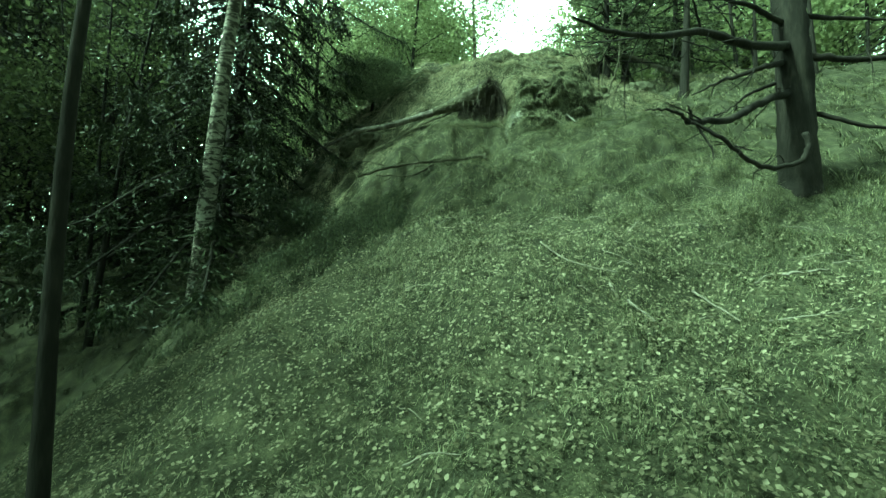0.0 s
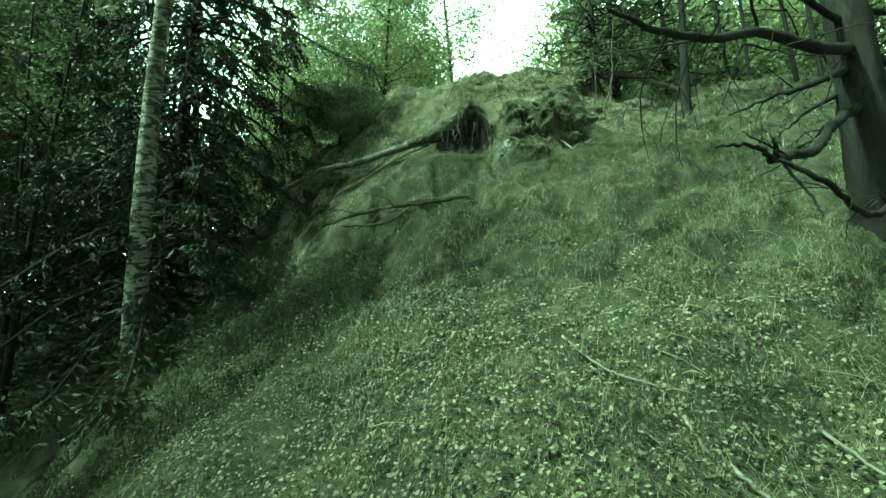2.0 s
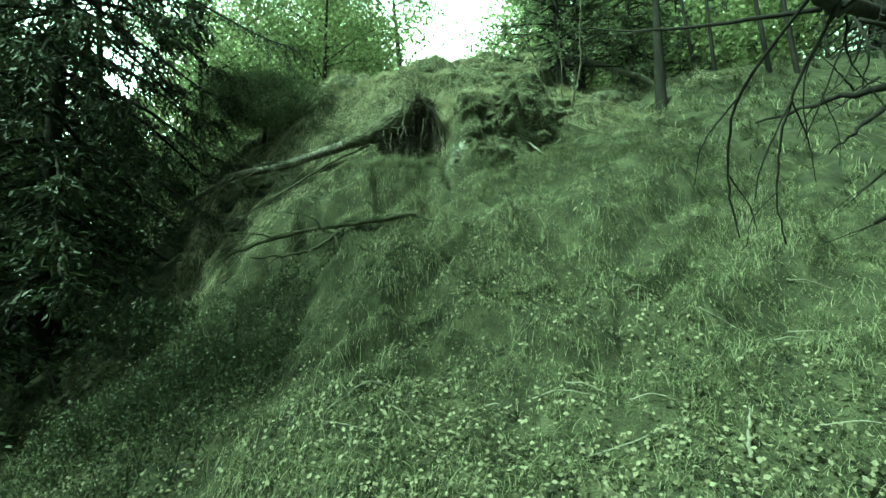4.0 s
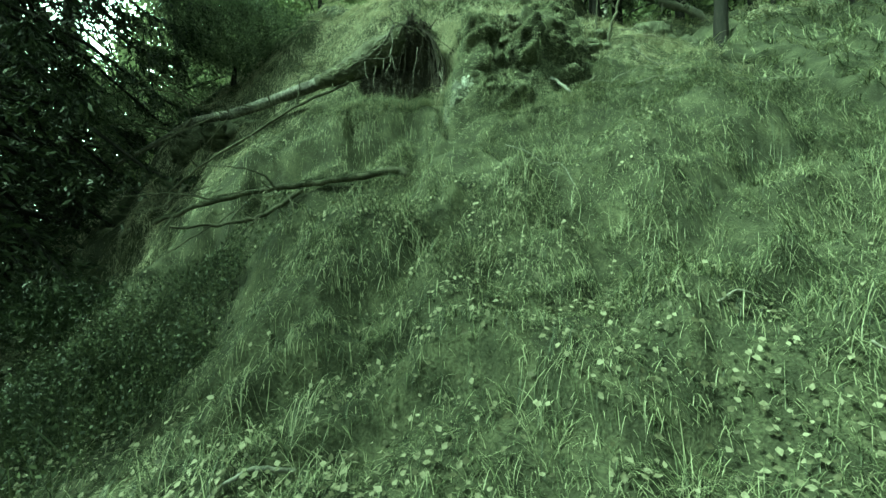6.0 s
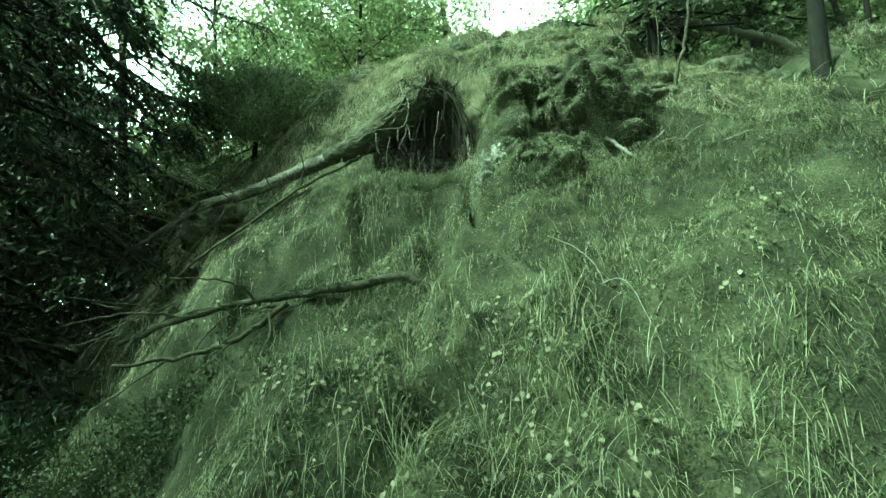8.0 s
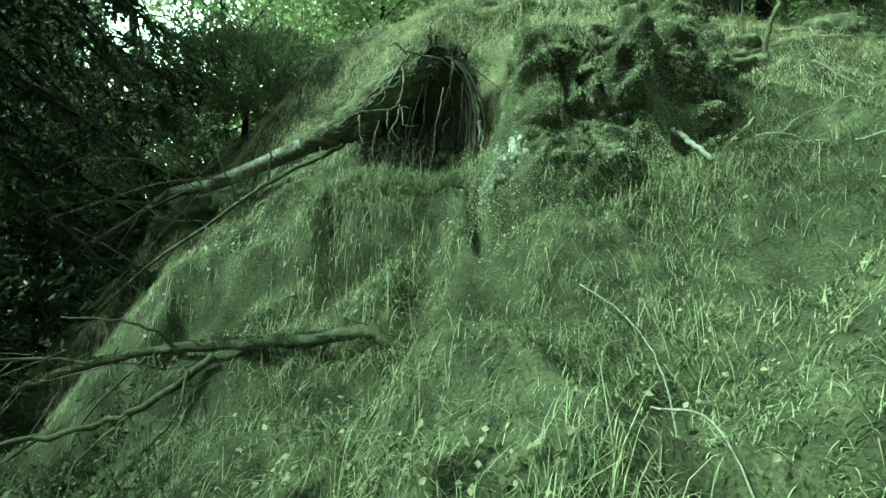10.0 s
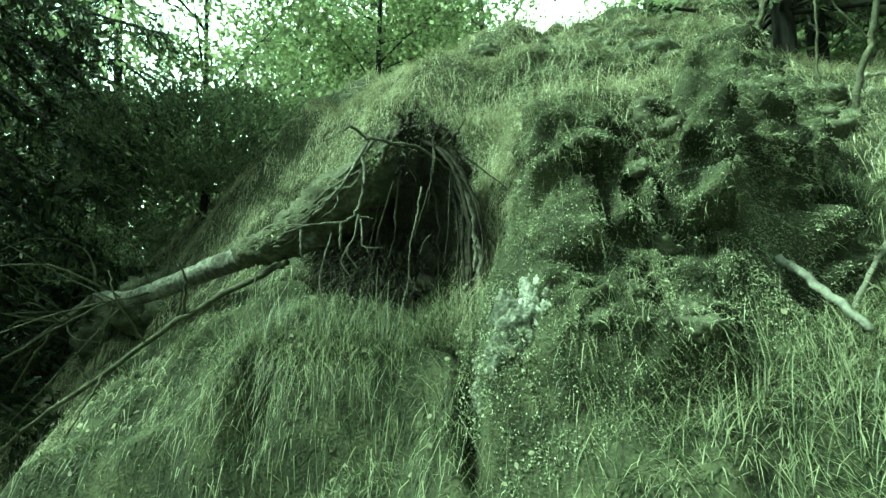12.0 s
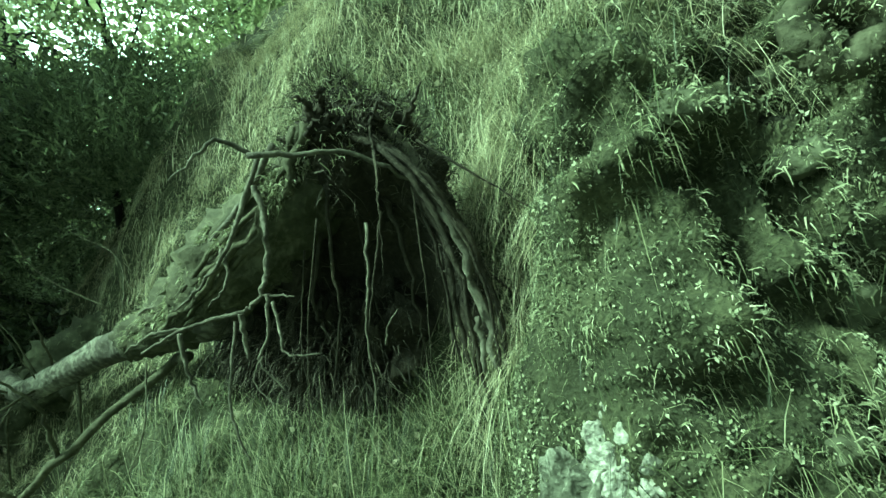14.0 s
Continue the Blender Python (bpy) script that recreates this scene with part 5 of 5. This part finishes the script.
def rock(at, size, label, mat, seed, name="rock", category="rock", squash=(1, 1, 1), detail=4, jag=0.15, knobs=0.2, crack=0.0):
    bm = bmesh.new()
    bmesh.ops.create_icosphere(bm, subdivisions=detail, radius=1.0)
    for v in bm.verts:
        p = v.co
        k = 1 + 0.35 * noise.noise(p * 1.3 + Vector((seed, 0, 0))) + 0.28 * noise.noise(p * 3.1 + Vector((0, seed, 0))) + jag * (0.35 - abs(noise.noise(p * 4.3 + Vector((seed, seed, 0))))) + knobs * noise.noise(p * 7 + Vector((0, 0, seed)))
        if crack:
            d = noise.voronoi(p * 2.3 + Vector((seed, 1.3, seed)))[0]
            k -= crack * max(0.0, 1 - (d[1] - d[0]) / 0.16) - 0.35 * crack * (d[0] < 0.32)
        v.co = Vector((p.x * squash[0], p.y * squash[1], p.z * squash[2])) * k * size
    me = bpy.data.meshes.new(name)
    bm.to_mesh(me)
    bm.free()
    me.polygons.foreach_set("use_smooth", np.ones(len(me.polygons), dtype=bool))
    me.materials.append(mat)
    ob = part(name, me)
    ob.location = at
    if mat is MOSSROCK:
        skin = np.empty(len(me.vertices) * 3, dtype=np.float32)
        me.vertices.foreach_get("co", skin)
        skin = skin.reshape(-1, 3)
        nrm = np.empty(len(me.vertices) * 3, dtype=np.float32)
        me.vertices.foreach_get("normal", nrm)
        ROCK_SKIN.append((skin + np.array(at), nrm.reshape(-1, 3)))
    return tagged(ob, label, category, name + "s of the bank")


slab = rock((1.37, 7.67, 4.34), 0.115, "bright pale lichened stone showing in the bank", STONE, 3.7, squash=(0.65, 0.55, 1.1), detail=6, jag=0.12, knobs=0.04, crack=0.10)
slab.rotation_euler = (0, radians(-32), 0)
rock((1.27, 7.71, 4.16), 0.19, "pale speckled stone low in the bank", LICHEN, 9.1, squash=(0.8, 0.65, 1.25), detail=6, jag=0.15, knobs=0.09, crack=0.05)
for x, y, dz, r in ((2.02, 7.95, 0.02, 0.14), (2.25, 8.12, 0.02, 0.13), (1.76, 7.84, 0.0, 0.10)):
    rock(on_ground(x, y, dz - 0.05), r, "dark mossy rock breaking out of the bank", MOSSROCK, x * 7 + y, squash=(1.0, 0.95, 0.85), jag=0.35)
# the last, small boulder is put in for a dark hole under turf
for x, y, r in ((4.3, 9.75, 0.28), (4.75, 9.6, 0.2), (4.0, 9.6, 0.15), (-0.1, 10.35, 0.3), (-1.25, 9.45, 0.3), (-1.75, 9.5, 0.26), (2.8, 9.9, 0.18), (-0.75, 8.02, 0.1)):
    rock(on_ground(x, y, -0.10), r, "dark mossy boulder in the hillside", MOSSROCK, x * 5 + y, squash=(1.1, 0.9, 0.85), jag=0.35)
g_clod = np.random.default_rng(17)
for k in range(60):
    x, y = g_clod.uniform(1.28, 2.55), g_clod.uniform(7.58, 9.3)
    if x > 2.3 + 0.5 * (y - 8):
        continue
    at, out = skin(np.array([x]), np.array([y]))
    size = g_clod.uniform(0.025, 0.06)
    rock(tuple(at[0] - out[0] * size * 0.1), size, "mossy clod of earth on the torn bank", MOSSROCK, k * 1.7, "clod", "clod", (1.15, 1.0, 0.8), 3, 0.3)
for k in range(64):
    x, y = g_clod.uniform(1.1, 3.5), g_clod.uniform(8.8, 10.4)
    size = g_clod.uniform(0.045, 0.11)
    rock(on_ground(x, y, -size * 0.05), size, "mossy clod of earth among the dry grass", MOSSROCK, k * 2.3 + 5, "clod", "clod", (1.3, 1.0, 0.75), 3, 0.35)
# a ringed knot of old wood on the bank
bm = bmesh.new()
for a_i in range(44):
    for b_i in range(14):
        A, B = 2 * math.pi * a_i / 44, 2 * math.pi * b_i / 14
        q = Vector((math.cos(A) * 3 + math.cos(B), math.sin(A) * 3 + 2, math.sin(B)))
        w = 0.062 + 0.008 * math.sin(3 * A + 1)
        r = 0.030 * (1 + 0.3 * noise.noise(q * 0.35) + 0.25 * noise.noise(q * 1.7) + 0.3 * noise.noise(q * 6.1))
        bm.verts.new(((w + r * math.cos(B)) * math.cos(A), r * 0.9 * math.sin(B), (w + r * math.cos(B)) * math.sin(A) * 0.85))
bm.verts.ensure_lookup_table()
for a_i in range(44):
    for b_i in range(14):
        bm.faces.new([bm.verts[((a_i + u) % 44) * 14 + (b_i + v) % 14] for u, v in ((0, 0), (1, 0), (1, 1), (0, 1))])
me = bpy.data.meshes.new("burl")
bm.to_mesh(me)
bm.free()
me.polygons.foreach_set("use_smooth", np.ones(len(me.polygons), dtype=bool))
me.materials.append(MOSSWOOD)
burl = part("burl", me)
burl.matrix_world = pose(1.80, 7.74, 4.99, -15, 0, 12)
bv, bnn = np.array([tuple(burl.matrix_world @ v.co) for v in me.vertices]), np.array([tuple(v.normal) for v in me.vertices])
ROCK_SKIN.append((bv, bnn))
tagged(burl, "ring-shaped mossy wood knot on the bank", "wood knot")


def fur(p, nrm, length, width, name, label, mat):
    """Short soft blades that stand out from a surface and hang a little."""
    n = len(p)
    L = (length * rng.uniform(0.4, 1.3, n) * (1 + 0.5 * bumps(p[:, 0] + p[:, 2], p[:, 1], 0.11, 75)))[:, None]
    d = unit(nrm * 0.75 + rng.normal(0, 0.5, (n, 3)) + np.array([0, -0.1, -0.25]))
    d2 = unit(d + np.array([0, -0.15, -0.9]))
    w = unit(np.cross(d, rng.normal(0, 1, (n, 3)))) * width * rng.uniform(0.6, 1.4, n)[:, None]
    v = np.stack([p - w, p + w, p + d * L * 0.55 - w * 0.7, p + d * L * 0.55 + w * 0.7, p + d * L * 0.55 + d2 * L * 0.5], 1).reshape(-1, 3)
    o = np.arange(n)[:, None] * 5
    tri = np.concatenate([o + np.array(t) for t in ((0, 1, 3), (0, 3, 2), (2, 3, 4))], 0)
    return tagged(part(name, raw_mesh(name, v, tri, mat)), label, "moss", kind="stuff")


def bank_points(n, box):
    """Places over the bank's face, by true area, with the way that they face."""
    x, y = rng.uniform(box[0], box[1], n), rng.uniform(box[2], box[3], n)
    ok = x < 2.6 + 0.5 * (y - 8)
    x, y = x[ok], y[ok]
    more = np.minimum(7, 1.5 * np.linalg.norm(slope(x, y), axis=1)).astype(int) + 1
    x, y = np.repeat(x, more), np.repeat(y, more)
    p, n0 = skin(x + rng.normal(0, 0.012, len(x)), y + rng.normal(0, 0.012, len(y)))
    return p - n0 * 0.004, n0


bp, bn = bank_points(40000, (1.08, 3.0, 7.42, 9.5))
ok = bumps(bp[:, 0] + 0.5 * bp[:, 2], bp[:, 1] + 0.5 * bp[:, 2], 0.16, 51) + 0.6 * bumps(bp[:, 0], bp[:, 2], 0.06, 52) > -0.7
ok &= ~((bp[:, 0] < 1.36) & (bp[:, 1] < 7.95) & (bp[:, 2] < 4.52) & (rng.uniform(0, 1, len(bp)) < 0.85))
rp, rn = np.concatenate([a for a, b in ROCK_SKIN]), np.concatenate([b for a, b in ROCK_SKIN])
top = (rn[:, 2] > -0.05 + 0.5 * rng.uniform(-1, 1, len(rn))) & (bumps(rp[:, 0] + rp[:, 2], rp[:, 1], 0.09, 53) > -0.55)
rp, rn = np.repeat(rp[top], 3, 0), np.repeat(rn[top], 3, 0)
rp = rp + rng.normal(0, 0.006, rp.shape)
fur(np.concatenate([bp[ok], rp]), np.concatenate([bn[ok], rn]), 0.024, 0.0013, "bank_moss", "soft pale moss and dead grass clinging to the torn bank", MOSS)
# rootlets and crumbs that hang all over the root plate
pick = rng.integers(0, rv.reshape(-1, 3).shape[0], 11000)
pp = rv.reshape(-1, 3)[pick] + F0
pn = unit(np.stack([pp[:, 0] - 0.86, (pp[:, 1] - 8.19) * 1.6, np.full(len(pp), 0.15)], -1))
ok = (pn[:, 1] < 0.35) & (bumps(pp[:, 0] * 2, pp[:, 2], 0.13, 57) > -0.35)
fur((pp + rng.normal(0, 0.012, pp.shape))[ok], pn[ok], 0.075, 0.0011, "rootlets", "tangle of dark rootlets hanging from the root plate", ROOTLET)
ok = (pp[:, 2] > 5.02)
fur((pp + rng.normal(0, 0.02, pp.shape))[ok], unit(pn[ok] + np.array([0, 0, 1.2])), 0.05, 0.0015, "plate_moss", "moss and dry grass on top of the root plate", MOSS)
u, a = rng.uniform(0, 1, 5200), rng.uniform(-1.9, 1.2, 5200)
cp = np.stack([np.interp(u, np.linspace(0, 1, 40), clump[:, q]) for q in range(3)], -1) + F0
cn = np.stack([rng.normal(0, 0.3, len(u)), -np.cos(a), np.sin(a)], -1)
fur(cp + cn * np.interp(u, [0, 0.25, 0.6, 1], [0.04, 0.14, 0.2, 0.22])[:, None], unit(cn), 0.085, 0.0013, "rootlets", "fringe of dark rootlets under the trunk's foot", ROOTLET)
bl = spline([(0.72, 7.1, 3.47), (0.4, 7.12, 3.48), (0.09, 7.2, 3.46), (-0.3, 7.28, 3.43), (-0.81, 7.34, 3.35), (-1.3, 7.4, 3.2)], 60)
u, a = rng.uniform(0, 1, 5200), rng.uniform(0.1, 3.0, 5200)
lc = np.stack([np.interp(u, np.linspace(0, 1, 60), bl[:, q]) for q in range(3)], -1)
ln = np.stack([np.zeros(len(u)), -np.cos(a), np.sin(a)], -1)
ok = bumps(u * 5, a, 0.3, 56) > -0.35
fur((lc + ln * (0.033 - 0.014 * u)[:, None])[ok], ln[ok], 0.022, 0.0016, "branch_moss", "thin moss along the fallen branch", SHRUB)
# moss on the upper side of the trunk's foot
u, a = rng.uniform(0.05, 0.97, 11000), rng.uniform(-0.1, 2.2, 11000)
fc = np.stack([np.interp(u, np.linspace(0, 1, 40), flare[:, q]) for q in range(3)], -1) + F0
fr = np.interp(u, np.linspace(0, 1, 6), [0.05, 0.12, 0.14, 0.11, 0.078, 0.066])
fnn = np.stack([np.zeros(len(u)), -np.cos(a), np.sin(a)], -1)
ok = bumps(u * 4, a, 0.25, 55) > -0.1
fur((fc + fnn * fr[:, None] * 1.02)[ok], fnn[ok], 0.03, 0.0021, "trunk_moss", "thin moss on the foot of the fallen trunk", MOSS)
# scraps of dead leaf and lichen caught in it
bp, bn = bank_points(34000, (1.08, 3.0, 7.42, 9.4))
ok = bumps(bp[:, 0] + 0.6 * bp[:, 2], bp[:, 1] - 0.4 * bp[:, 2], 0.13, 58) + 0.5 * bumps(bp[:, 0], bp[:, 2], 0.05, 59) > -0.25
bp, bn = bp[ok], bn[ok]
s = Soup()
flakes(s, bp + bn * 0.012, 0.0085, 0.6, lie=np.array([0, -0.3, -0.5]), aspect=0.6)
sp = np.stack([rng.uniform(1.06, 1.42, 2400), np.full(2400, 7.60), rng.uniform(3.95, 4.3, 2400)], -1)
sp[:, 1] = 7.68 - 0.12 * np.sqrt(np.clip(1 - ((sp[:, 0] - 1.24) / 0.19) ** 2, 0, 1)) + rng.normal(0, 0.02, 2400)
flakes(s, sp, 0.0095, 0.6, lie=np.array([0, -0.2, -0.6]), aspect=0.6)
tagged(part("bank_scraps", s.mesh("bank_scraps", LITTER_GREEN, False)), "pale leaf scraps caught in the moss of the bank", "leaves", kind="stuff")
